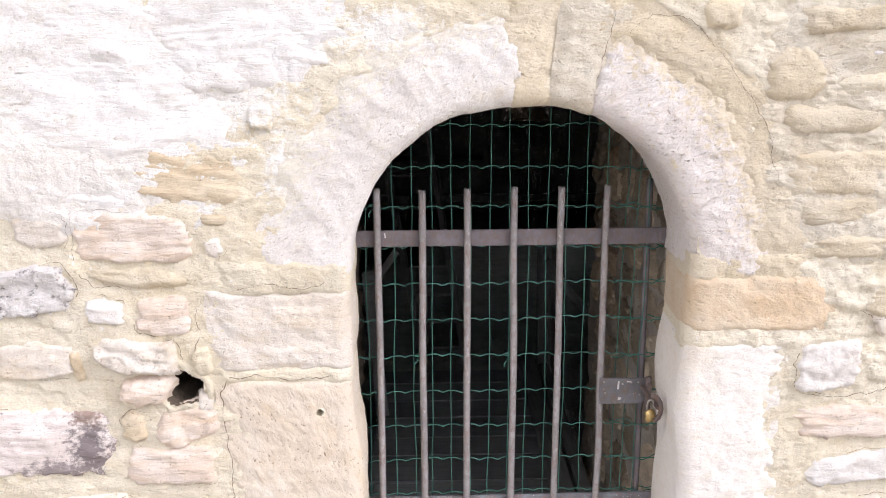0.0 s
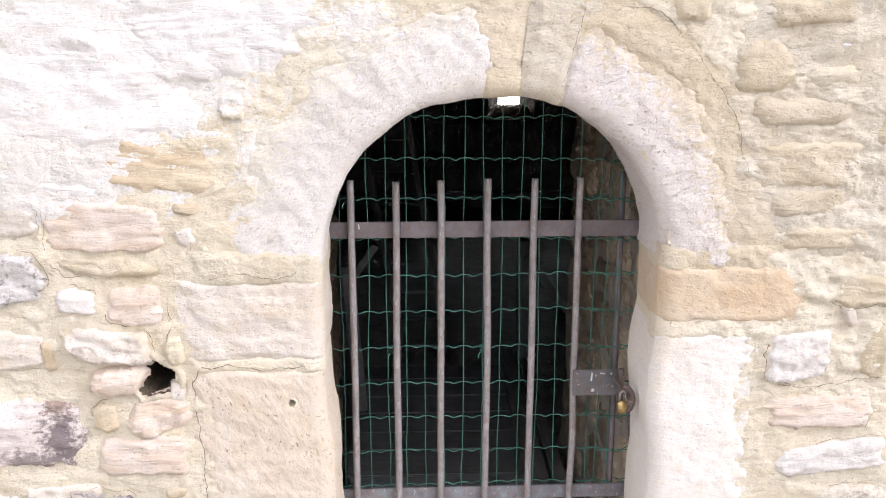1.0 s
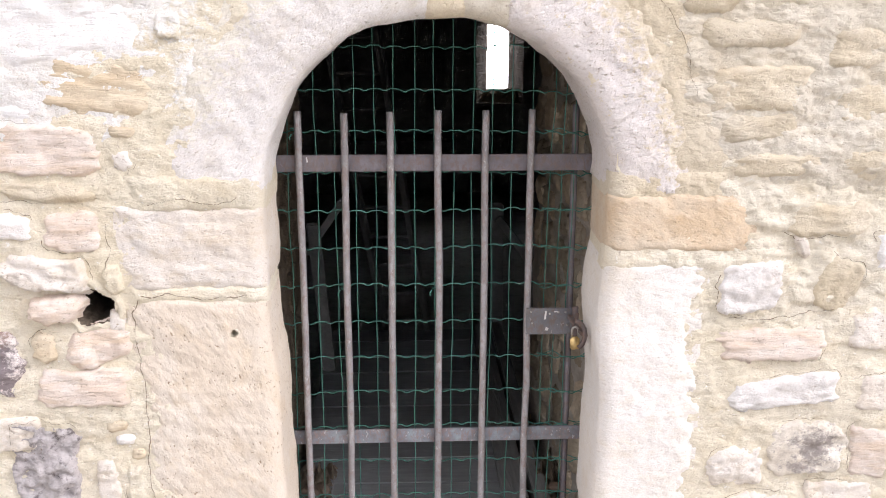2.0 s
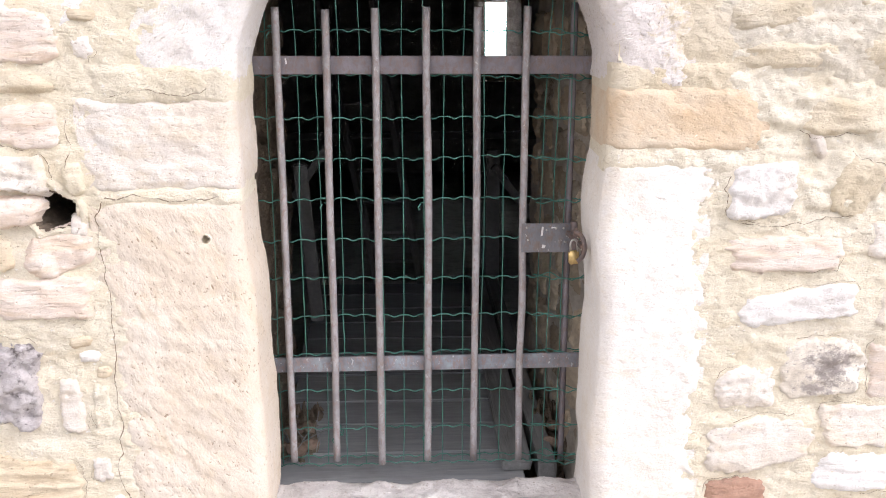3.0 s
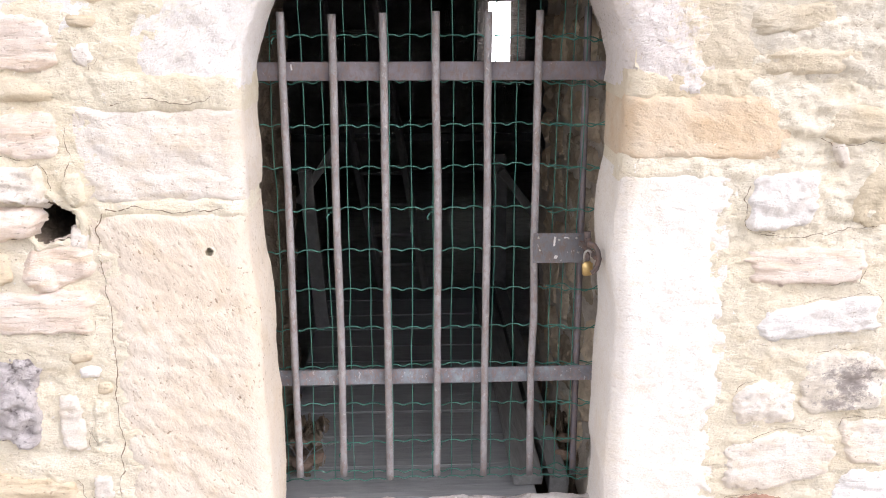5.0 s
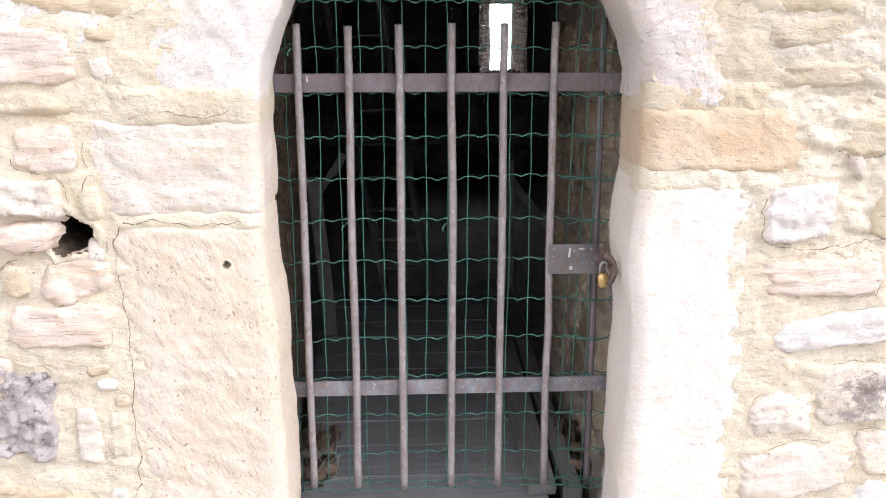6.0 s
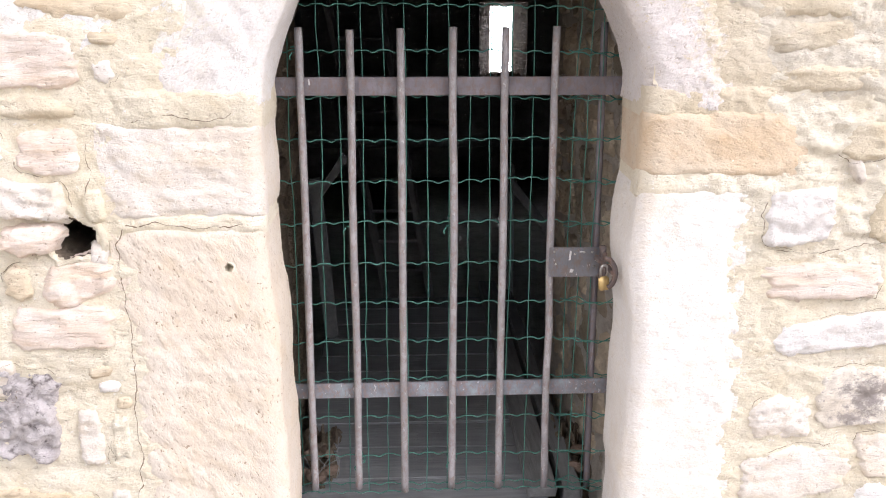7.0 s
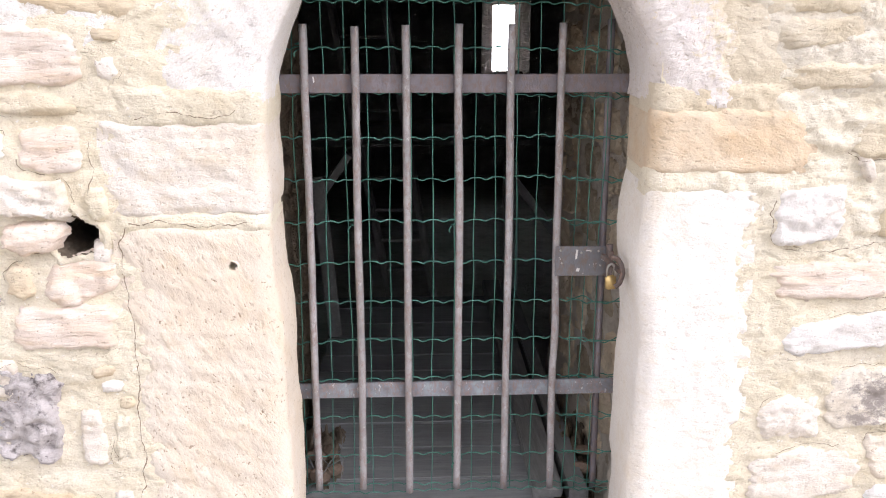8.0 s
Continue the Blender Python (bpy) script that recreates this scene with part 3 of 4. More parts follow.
stone(-0.710, 0.286, 0.044, 0.120, MORTAR, 0, 0.016, rough=0.006)
stone(-0.742, 0.437, 0.064, 0.034, YELLOW, 8, 0.014)
stone(-0.727, 0.401, 0.052, 0.030, WHITE, 0, 0.012)
stone(-0.700, 0.365, 0.038, 0.034, YELLOW, 0, 0.010)
stone(-0.885, 0.118, 0.250, 0.120, YELLOW, -4, 0.022, layers=0.008)
stone(-0.722, 0.140, 0.052, 0.062, PALE, 0, 0.014)
stone(-0.880, 0.000, 0.260, 0.100, STAINED, 0, 0.020, layers=0.006)
stone(-0.690, 0.020, 0.100, 0.110, PALE, 0, 0.016)
stone(-1.120, 0.230, 0.220, 0.140, PINK, 0, 0.018, layers=0.004)
stone(-1.130, 0.060, 0.200, 0.140, PALE, 0, 0.018, layers=0.004)
# bleached courses over it, in limewashed mortar
stone(-0.900, 1.330, 1.000, 0.640, CREAM, 0, 0.006, 76, 2.2, 0.002, name="limewash_patch", wobble=0.14, edge=0.14)
stone(-1.020, 1.420, 0.800, 0.420, LIMEWASH, 0, 0.011, 77, 2.2, 0.003, name="limewash_patch", wobble=0.16, edge=0.10)
stone(-0.580, 1.500, 0.520, 0.280, LIMEWASH, 0, 0.011, 78, 2.2, 0.003, name="limewash_patch", wobble=0.16, edge=0.10)
stone(-1.110, 1.205, 0.336, 0.125, LAYERED, 0, 0.008, layers=0.0028, square=6, edge=0.04)
stone(-0.930, 1.150, 0.291, 0.057, LAYERED, -2, 0.008, layers=0.0028, square=5, edge=0.04)
stone(-1.030, 1.322, 0.213, 0.123, LAYERED, 0, 0.009, layers=0.0035, square=7, wobble=0.05, edge=0.04)
stone(-0.878, 1.318, 0.112, 0.104, PINK, 0, 0.007, layers=0.0021, square=6, wobble=0.05, edge=0.04)
stone(-0.715, 1.312, 0.230, 0.114, LAYERED, 2, 0.008, layers=0.0021, square=5, edge=0.04)
stone(-0.869, 1.450, 0.140, 0.105, LAYERED, -8, 0.012, rough=0.009, layers=0.0028, edge=0.04)
stone(-1.030, 1.440, 0.190, 0.097, LAYERED, 4, 0.010, layers=0.0035, edge=0.04)
stone(-0.690, 1.425, 0.258, 0.114, LAYERED, -3, 0.009, layers=0.0035, edge=0.04)
stone(-0.500, 1.470, 0.202, 0.091, LAYERED, -6, 0.010, layers=0.0042, edge=0.04)
stone(-0.980, 1.535, 0.280, 0.091, LAYERED, 0, 0.009, layers=0.0035, edge=0.04)
stone(-0.730, 1.540, 0.258, 0.091, LAYERED, 2, 0.010, layers=0.0042, edge=0.04)
stone(-0.490, 1.560, 0.246, 0.085, LAYERED, -4, 0.009, layers=0.0035, edge=0.04)
stone(-0.571, 1.324, 0.060, 0.056, MORTAR, 0, 0.022)
stone(-1.220, 1.420, 0.202, 0.114, PALE, 0, 0.009, layers=0.0028, edge=0.04)
# rubble beside the right jamb
stone(0.699, 0.748, 0.160, 0.128, WHITE, 3, 0.030, rough=0.008, square=9, wobble=0.10, label="chipped bright white stone")
stone(0.762, 0.610, 0.275, 0.090, PINK, 2, 0.022, layers=0.004, square=5)
stone(0.795, 0.490, 0.285, 0.088, WHITE, 7, 0.028, layers=0.004, rough=0.005, square=6)
stone(0.696, 0.300, 0.152, 0.110, PALE, 8, 0.020, rough=0.007)
stone(0.868, 0.344, 0.205, 0.150, SPECKLED, 4, 0.016, rough=0.006)
stone(0.733, 0.162, 0.260, 0.130, PALE, 4, 0.018, layers=0.003)
stone(0.700, 0.040, 0.150, 0.085, REDDISH, 5, 0.020)
stone(0.961, 0.205, 0.185, 0.110, PALE, 0, 0.018, layers=0.003)
stone(0.966, 0.087, 0.200, 0.105, LAYERED, -5, 0.018, layers=0.005)
stone(0.811, 0.842, 0.032, 0.074, PALE, 24, 0.018, square=7)
stone(1.020, 0.330, 0.110, 0.150, PINK, 0, 0.014)
stone(1.020, 0.640, 0.170, 0.100, PALE, 0, 0.014, layers=0.003)
stone(1.060, 0.490, 0.200, 0.100, PALE, 4, 0.016, layers=0.003)
stone(0.900, 0.750, 0.130, 0.110, TAN, 70, 0.012, layers=0.005)
stone(0.870, 0.905, 0.200, 0.090, TAN, -3, 0.012, layers=0.005)
stone(1.060, 0.830, 0.180, 0.110, LAYERED, 2, 0.012, layers=0.004)
stone(0.860, 1.300, 0.860, 0.720, GREYCREAM, 0, 0.020, 75, 2.4, 0.003, name="render_patch", wobble=0.14, edge=0.12, rough=0.006)
stone(0.565, 1.405, 0.145, 0.125, TAN, 0, 0.024, rough=0.003, edge=0.03, square=3, wobble=0.10)
stone(0.655, 1.308, 0.250, 0.070, TAN, -2, 0.022, layers=0.003, edge=0.025, square=9, wobble=0.05, rough=0.003)
stone(0.655, 1.520, 0.240, 0.075, TAN, 6, 0.022, edge=0.03, rough=0.003)
stone(0.400, 1.530, 0.100, 0.075, TAN, 0, 0.028, edge=0.03)
stone(0.680, 1.195, 0.265, 0.115, TAN, 0, 0.028, layers=0.003, square=10, edge=0.028, wobble=0.06, rough=0.003)
stone(0.715, 1.385, 0.150, 0.055, MORTAR, 6, 0.028, layers=0.006, edge=0.03)
stone(0.735, 1.450, 0.080, 0.028, LAYERED, 6, 0.028, edge=0.03)
stone(0.690, 1.110, 0.220, 0.075, TAN, 3, 0.028, layers=0.005, edge=0.03)
stone(0.740, 1.030, 0.260, 0.070, TAN, -4, 0.028, layers=0.006, edge=0.03)
stone(0.920, 1.160, 0.170, 0.110, TAN, 0, 0.028, layers=0.003, edge=0.03)
stone(0.920, 1.030, 0.150, 0.090, TAN, 0, 0.028, layers=0.005, edge=0.03)
stone(0.900, 1.280, 0.200, 0.110, TAN, 0, 0.028, layers=0.005, edge=0.03)


from mathutils.bvhtree import BVHTree

DARK = stone_material("painted_crack_shade", (0.32, 0.25, 0.18), (0.25, 0.19, 0.13), (0.17, 0.13, 0.09), 0.5, 0.4, bump=0.002)


def wall_surface():
    verts, faces = [], []
    for ob in (WALL, *WALL.children):
        base = len(verts)
        verts += [v.co.copy() for v in ob.data.vertices]
        faces += [tuple(base + k for k in p.vertices) for p in ob.data.polygons]
    return BVHTree.FromPolygons(verts, faces)


SURFACE = wall_surface()


def crack(points, width=0.0022, seed=1, jitter=0.004):
    """A hairline crack as a dark ribbon that follows the wall's surface, its shade in the colour."""
    p = np.array(points)
    d = np.concatenate([[0], np.cumsum(np.hypot(*np.diff(p, axis=0).T))])
    q = np.arange(0, d[-1], 0.005)
    x = np.interp(q, d, p[:, 0]) + jitter * fbm(q / 0.03, 0 * q + seed, seed, 4, 0.6)
    z = np.interp(q, d, p[:, 1]) + jitter * fbm(q / 0.03, 0 * q + seed, seed + 50, 4, 0.6)
    path, last = [], FACE
    for a, c in zip(x, z):
        hit = SURFACE.ray_cast(Vector((a, -1.0, c)), Vector((0, 1, 0)))[0]
        last = hit.y if hit else last
        path.append((a, last + 0.0006, c))
    w = width * (0.55 + 0.45 * vnoise(q / 0.02, 0 * q, seed + 9))
    tx, tz = np.gradient(x), np.gradient(z)
    n = np.hypot(tx, tz) + 1e-9
    path = np.array(path)
    side = np.stack([-tz / n * w, 0 * w, tx / n * w], 1)
    lift = np.array([0, -0.0016, 0])
    sheet("crack", np.stack([path - side, path + lift, path + side], 0), DARK, WALL, flip=True)


crack([(-0.668, 0.742), (-0.690, 0.700), (-0.672, 0.520), (-0.680, 0.300), (-0.672, 0.230), (-0.690, 0.120), (-0.655, 0.02)], 0.0020, 3)
crack([(-0.668, 0.742), (-0.600, 0.748), (-0.500, 0.738), (-0.430, 0.742)], 0.0020, 5)
crack([(0.375, 1.475), (0.440, 1.400), (0.480, 1.345), (0.520, 1.270), (0.545, 1.180)], 0.0010, 7)
crack([(0.175, 1.540), (0.150, 1.440), (0.135, 1.375)], 0.0010, 9)
crack([(0.200, 1.490), (0.255, 1.530), (0.330, 1.520), (0.375, 1.475)], 0.0010, 11)
crack([(-0.640, 0.952), (-0.560, 0.965), (-0.520, 0.950), (-0.440, 0.962)], 0.0016, 15)
crack([(-0.735, 0.905), (-0.728, 0.850), (-0.738, 0.800)], 0.0016, 17)
crack([(0.655, 0.672), (0.760, 0.670), (0.900, 0.690)], 0.0018, 19)


# Dark ribbons along part of each stone's outline paint its contact shade.
rng_outline = random.Random(41)
for k, (ox, oz) in enumerate(OUTLINES):
    if oz.mean() > 1.13:
        continue
    count = len(ox)
    for _ in range(1):
        start, run = rng_outline.randrange(count), int(count * rng_outline.uniform(0.14, 0.34))
        pick = [(start + i) % count for i in range(0, run, 2)]
        if len(pick) > 4:
            crack(np.stack([ox[pick], oz[pick]], 1), rng_outline.uniform(0.0007, 0.0014), 100 + k, 0.0012)


# ---- the wall's core and the passage through it ----
def wall_core():
    bm = bmesh.new()
    y0, y1 = -0.03, 1.02
    for xa, xb in ((-3.0, -0.47), (0.43, 3.0)):
        box(bm, (xb - xa, y1 - 0.3, 3.6), Matrix.Translation(((xa + xb) / 2, (0.3 + y1) / 2, 1.4)))
    for xa, xb, za in ((-3.0, -0.86, -0.4), (0.72, 3.0, -0.4), (-0.86, 0.72, 1.62)):
        box(bm, (xb - xa, 0.515, 3.2 - za), Matrix.Translation(((xa + xb) / 2, 0.0425, (3.2 + za) / 2)))
    arc = [(CX - 0.45 * math.cos(a), CZ + 0.05 + 0.45 * math.sin(a)) for a in np.linspace(0, math.pi, 25)]
    for (xa, za), (xb, zb) in zip(arc[:-1], arc[1:]):
        lower = [bm.verts.new((x, y, z)) for y in (y0, y1) for x, z in ((xa, za), (xb, zb), (xb, 3.2), (xa, 3.2))]
        for q in ((0, 1, 2, 3), (7, 6, 5, 4), (0, 4, 5, 1), (3, 2, 6, 7), (1, 5, 6, 2), (4, 0, 3, 7)):
            bm.faces.new([lower[k] for k in q])
    ob = part("wall_core", bm, EARTH_AND_SHADE)
    return tagged(ob, "thick masonry core around the arched passage", "wall", kind="structure")


CORE = wall_core()


def passage_side(side):
    """The rubble lining of the passage behind the gate; the left side's shade is put into its colour."""
    x0 = 0.405 if side > 0 else -0.445
    out = (-1, 0, 0) if side > 0 else (1, 0, 0)
    ys, zs = np.arange(-0.06, 1.03, 0.012), np.arange(-0.6, 1.5, 0.012)
    y, z = np.meshgrid(ys, zs)
    n = 0.012 * fbm(y / 0.12, z / 0.12, 51, 4) + 0.02 * np.clip((0.1 - z) / 0.2, 0, 1) * side
    # Left lining and stones take a darker material to paint the unlit side.
    lining = sheet("passage_lining", np.stack([x0 + out[0] * n, y, z], -1), LINING if side > 0 else EARTH_AND_SHADE, flip=side < 0)
    tagged(lining, "earthy rubble lining of the passage behind the gate, left side's shade painted in", "wall", kind="structure")
    rng = random.Random(4 + side)
    z0 = -0.45
    while z0 < 1.3:
        h = rng.uniform(0.09, 0.20)
        y0 = -0.05 + rng.uniform(-0.05, 0.02)
        while y0 < 0.93:
            w = rng.uniform(0.09, 0.26)
            stone(y0 + w / 2, z0 + h / 2, w * 0.92, h * 0.88, RUBBLE if side > 0 else EARTH_AND_SHADE, rng.uniform(-6, 6), rng.uniform(0.004, 0.030), rng.randrange(1, 9000), rough=0.006,
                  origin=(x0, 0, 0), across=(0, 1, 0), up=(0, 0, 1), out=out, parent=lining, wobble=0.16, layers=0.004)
            y0 += w
        z0 += h


passage_side(1)
passage_side(-1)


# ---- threshold, ground, rooms ----
def slab(name, x0, x1, y0, y1, top, thick, material, seed, label, category="step", relief=0.010):
    xs, ys = np.arange(x0, x1 + 0.008, 0.008), np.arange(y0, y1 + 0.008, 0.008)
    x, y = np.meshgrid(xs, ys)
    rim = np.clip(np.minimum(np.minimum(x - x0, xs[-1] - x), np.minimum(y - y0, ys[-1] - y)) / 0.025, 0, 1) ** 0.5
    z = top + relief * fbm(x / 0.06, y / 0.06, seed, 4, 0.55) * rim - 0.018 * (1 - rim)
    pts = np.stack([x, y + 0.006 * fbm(x / 0.05, 0 * x, seed + 2, 3) * (1 - rim), z], -1)
    skirt = lambda row: np.stack([row, row - np.array([0, 0, thick])])
    ob = sheet(name, pts, material)
    for k, row in enumerate((pts[0], pts[-1][::-1], pts[::-1, 0], pts[:, -1])):
        sheet("edge", skirt(row), material, ob, flip=True)
    return tagged(ob, label, category, kind="structure")


slab("threshold", -0.62, 0.60, -0.40, -0.045, -0.024, 0.3, SILL, 61, "worn whitish stone threshold under the gate")


def ground():
    r = np.concatenate([np.arange(0, 9, 0.1), np.geomspace(9, 3000, 30)])
    a = np.linspace(0, 2 * math.pi, 181)
    rr, aa = np.meshgrid(r, a)
    x, y = rr * np.cos(aa), FACE + 0.2 + rr * np.sin(aa)
    z = -0.215 + 0.012 * fbm(x / 0.3, y / 0.3, 71, 3) * (rr < 30)
    mid = lambda v: (v[:-1, :-1] + v[1:, 1:]) / 2
    keep = ~((np.abs(mid(x)) < 2.8) & (mid(y) > FACE + 0.1) & (mid(y) < 9.9))
    tagged(sheet("ground", np.stack([x, y, z], -1), GROUND, keep=keep), "unseen ground before the wall, made pale to bounce light", "ground", kind="structure")


ground()

WIN = (1.10, 1.375, 0.32, 1.125)
BACK = 9.3


def room_shell():
    for name, size, at, label in (
        ("wall_west", (0.4, 9.2, 6.0), (-2.7, 5.6, 1.0), "dark side wall of the inner room"),
        ("wall_east", (0.4, 9.2, 6.0), (2.7, 5.6, 1.0), "dark side wall of the inner room"),
        ("floor", (5.8, 9.2, 0.2), (0, 5.6, -1.0), "dark lower floor of the inner room"),
        ("ceiling", (5.8, 9.4, 0.2), (0, 5.6, 3.1), "dark timber ceiling of the inner room"),
    ):
        bm = bmesh.new()
        box(bm, size, Matrix.Translation(at))
        tagged(part(name, bm, ROOM), label, "wall" if "wall" in name else name, kind="structure")
    # the back wall with a splayed slit
    x0, x1, z0, z1 = WIN
    nx, mx, nz, mz = x0 - 0.20, x1 + 0.10, z0 - 0.12, z1 + 0.05
    bm = bmesh.new()
    def quad(*p):
        bm.faces.new([bm.verts.new(q) for q in p])
    a, b = BACK, BACK + 0.7
    near = [(nx, a, nz), (mx, a, nz), (mx, a, mz), (nx, a, mz)]
    far = [(x0, b, z0), (x1, b, z0), (x1, b, z1), (x0, b, z1)]
    for y, (p, q, r, s) in ((a, (nx, mx, nz, mz)), (b, (x0, x1, z0, z1))):
        quad((-2.9, y, -1.1), (p, y, -1.1), (p, y, 3.2), (-2.9, y, 3.2))
        quad((q, y, -1.1), (2.9, y, -1.1), (2.9, y, 3.2), (q, y, 3.2))
        quad((p, y, -1.1), (q, y, -1.1), (q, y, r), (p, y, r))
        quad((p, y, s), (q, y, s), (q, y, 3.2), (p, y, 3.2))
    back = tagged(part("wall_back", bm, ROOM), "far wall with a narrow splayed slit window", "wall", kind="structure")
    # Splay and its stones are coloured dark to offset the backdrop's strong light.
    bm = bmesh.new()
    for k in range(4):
        quad(near[k], near[(k + 1) % 4], far[(k + 1) % 4], far[k])
    part("window_splay", bm, EARTH_AND_SHADE, back, "splay of the slit window, shade put into its dark colour")
    rng = random.Random(8)
    for side, xa, xb in ((-1, nx, x0), (1, mx, x1)):
        z = nz
        while z < mz:
            h = rng.uniform(0.07, 0.13)
            d = Vector((xb - xa, 0.7, 0)).normalized()
            o = Vector((-d.y, d.x, 0)) if side > 0 else Vector((d.y, -d.x, 0))
            for u0, w in ((0.0, 0.36), (0.36, 0.34)):
                stone(u0 + w / 2, z + h / 2, w * 0.95, h * 0.9, EARTH_AND_SHADE, rng.uniform(-4, 4), rng.uniform(0.003, 0.010), rng.randrange(1, 9000), rough=0.006,
                      origin=(xa, a, 0), across=tuple(d), up=(0, 0, 1), out=tuple(o), parent=back, wobble=0.15)
            z += h


room_shell()


def daylight():
    m, n, l = nodes_of("overcast_distance")
    n.remove(n["Principled BSDF"])
    e = n.new("ShaderNodeEmission")
    e.inputs["Color"].default_value, e.inputs["Strength"].default_value = (0.94, 0.97, 1.0, 1), 12.0
    l.new(e.outputs[0], n["Material Output"].inputs[0])
    bm = bmesh.new()
    box(bm, (6.0, 0.02, 5.0), Matrix.Translation((1.8, 14.0, 1.2)))
    tagged(part("backdrop", bm, m), "bright overcast distance outside the slit window", "sky", kind="structure")


daylight()


# ---- the footbridge, ladder and timbers inside ----
def beam(name, p, q, w, h, material, parent=None, seed=1, label="", roll=0.0):
    p, q = Vector(p), Vector(q)
    d = q - p
    m = Matrix.Translation((p + q) / 2) @ d.to_track_quat("Z", "Y").to_matrix().to_4x4() @ pose(0, 0, 0, 0, 0, roll)
    bm = bmesh.new()
    box(bm, (w, h, d.length), m, min(w, h) * 0.12, 0.002, seed)
    return part(name, bm, material, parent, label)


def empty(name, at, label, category, group=""):
    return tagged(new(name), label, category, group)


def footbridge():
    top = empty("footbridge", (0, 0, 0), "grey plank footbridge inside the gateway", "footbridge")
    rng = random.Random(3)
    y = 0.0
    while y < 1.78:
        w = rng.uniform(0.15, 0.22)
        bm = bmesh.new()
        box(bm, (0.66 + rng.uniform(-0.01, 0.01), w - 0.006, 0.035), pose(-0.075 + rng.uniform(-0.008, 0.008), y + w / 2, -0.078 + rng.uniform(-0.003, 0.003), rng.uniform(-0.6, 0.6), rng.uniform(-0.3, 0.3), rng.uniform(-0.6, 0.6)), 0.004, 0.001, rng.randrange(999))
        part("plank", bm, PLANK, top)
        y += w
    beam("kerb_board", (0.235, 0.04, -0.042), (0.275, 1.9, -0.042), 0.075, 0.03, TIMBER, top, 5)
    beam("kerb_board", (0.315, 0.04, -0.06), (0.345, 1.9, -0.06), 0.05, 0.06, TIMBER, top, 6)
    beam("joist", (-0.34, 0.0, -0.17), (-0.34, 1.8, -0.17), 0.1, 0.14, TIMBER, top, 7)
    beam("joist", (0.20, 0.0, -0.17), (0.20, 1.8, -0.17), 0.1, 0.14, TIMBER, top, 8)
    beam("post", (-0.375, 1.3, -0.06), (-0.425, 1.3, 0.55), 0.05, 0.05, TIMBER, top, 9)
    beam("brace", (-0.455, 1.32, 0.42), (-0.31, 1.32, 0.63), 0.05, 0.03, TIMBER, top, 10)
    beam("post", (0.355, 1.8, -0.9), (0.345, 1.8, 0.52), 0.06, 0.06, TIMBER, top, 11)
    beam("brace", (0.345, 1.76, 0.46), (0.60, 1.76, 0.13), 0.07, 0.035, TIMBER, top, 12)


footbridge()


def ladder():
    top = empty("ladder", (0, 0, 0), "slim grey wooden ladder leaning in the dark room", "ladder")
    a0, a1 = Vector((-0.16, 4.0, -0.90)), Vector((-0.55, 3.2, 1.55))
    b0, b1 = Vector((0.13, 4.0, -0.90)), Vector((-0.25, 3.2, 1.55))
    for p, q in ((a0, a1), (b0, b1)):
        beam("rail", p, q, 0.035, 0.05, POLE, top, 2)
    for k in range(11):
        f = 0.06 + k * 0.088
        tube("rung", [a0.lerp(a1, f), b0.lerp(b1, f)], 0.012, POLE, top)


ladder()
tagged(beam("cross_beam", (-2.5, 4.3, 0.24), (2.5, 4.3, 0.24), 0.06, 0.05, TIMBER, None, 21), "thin grey crossbeam in the dark room", "beam")


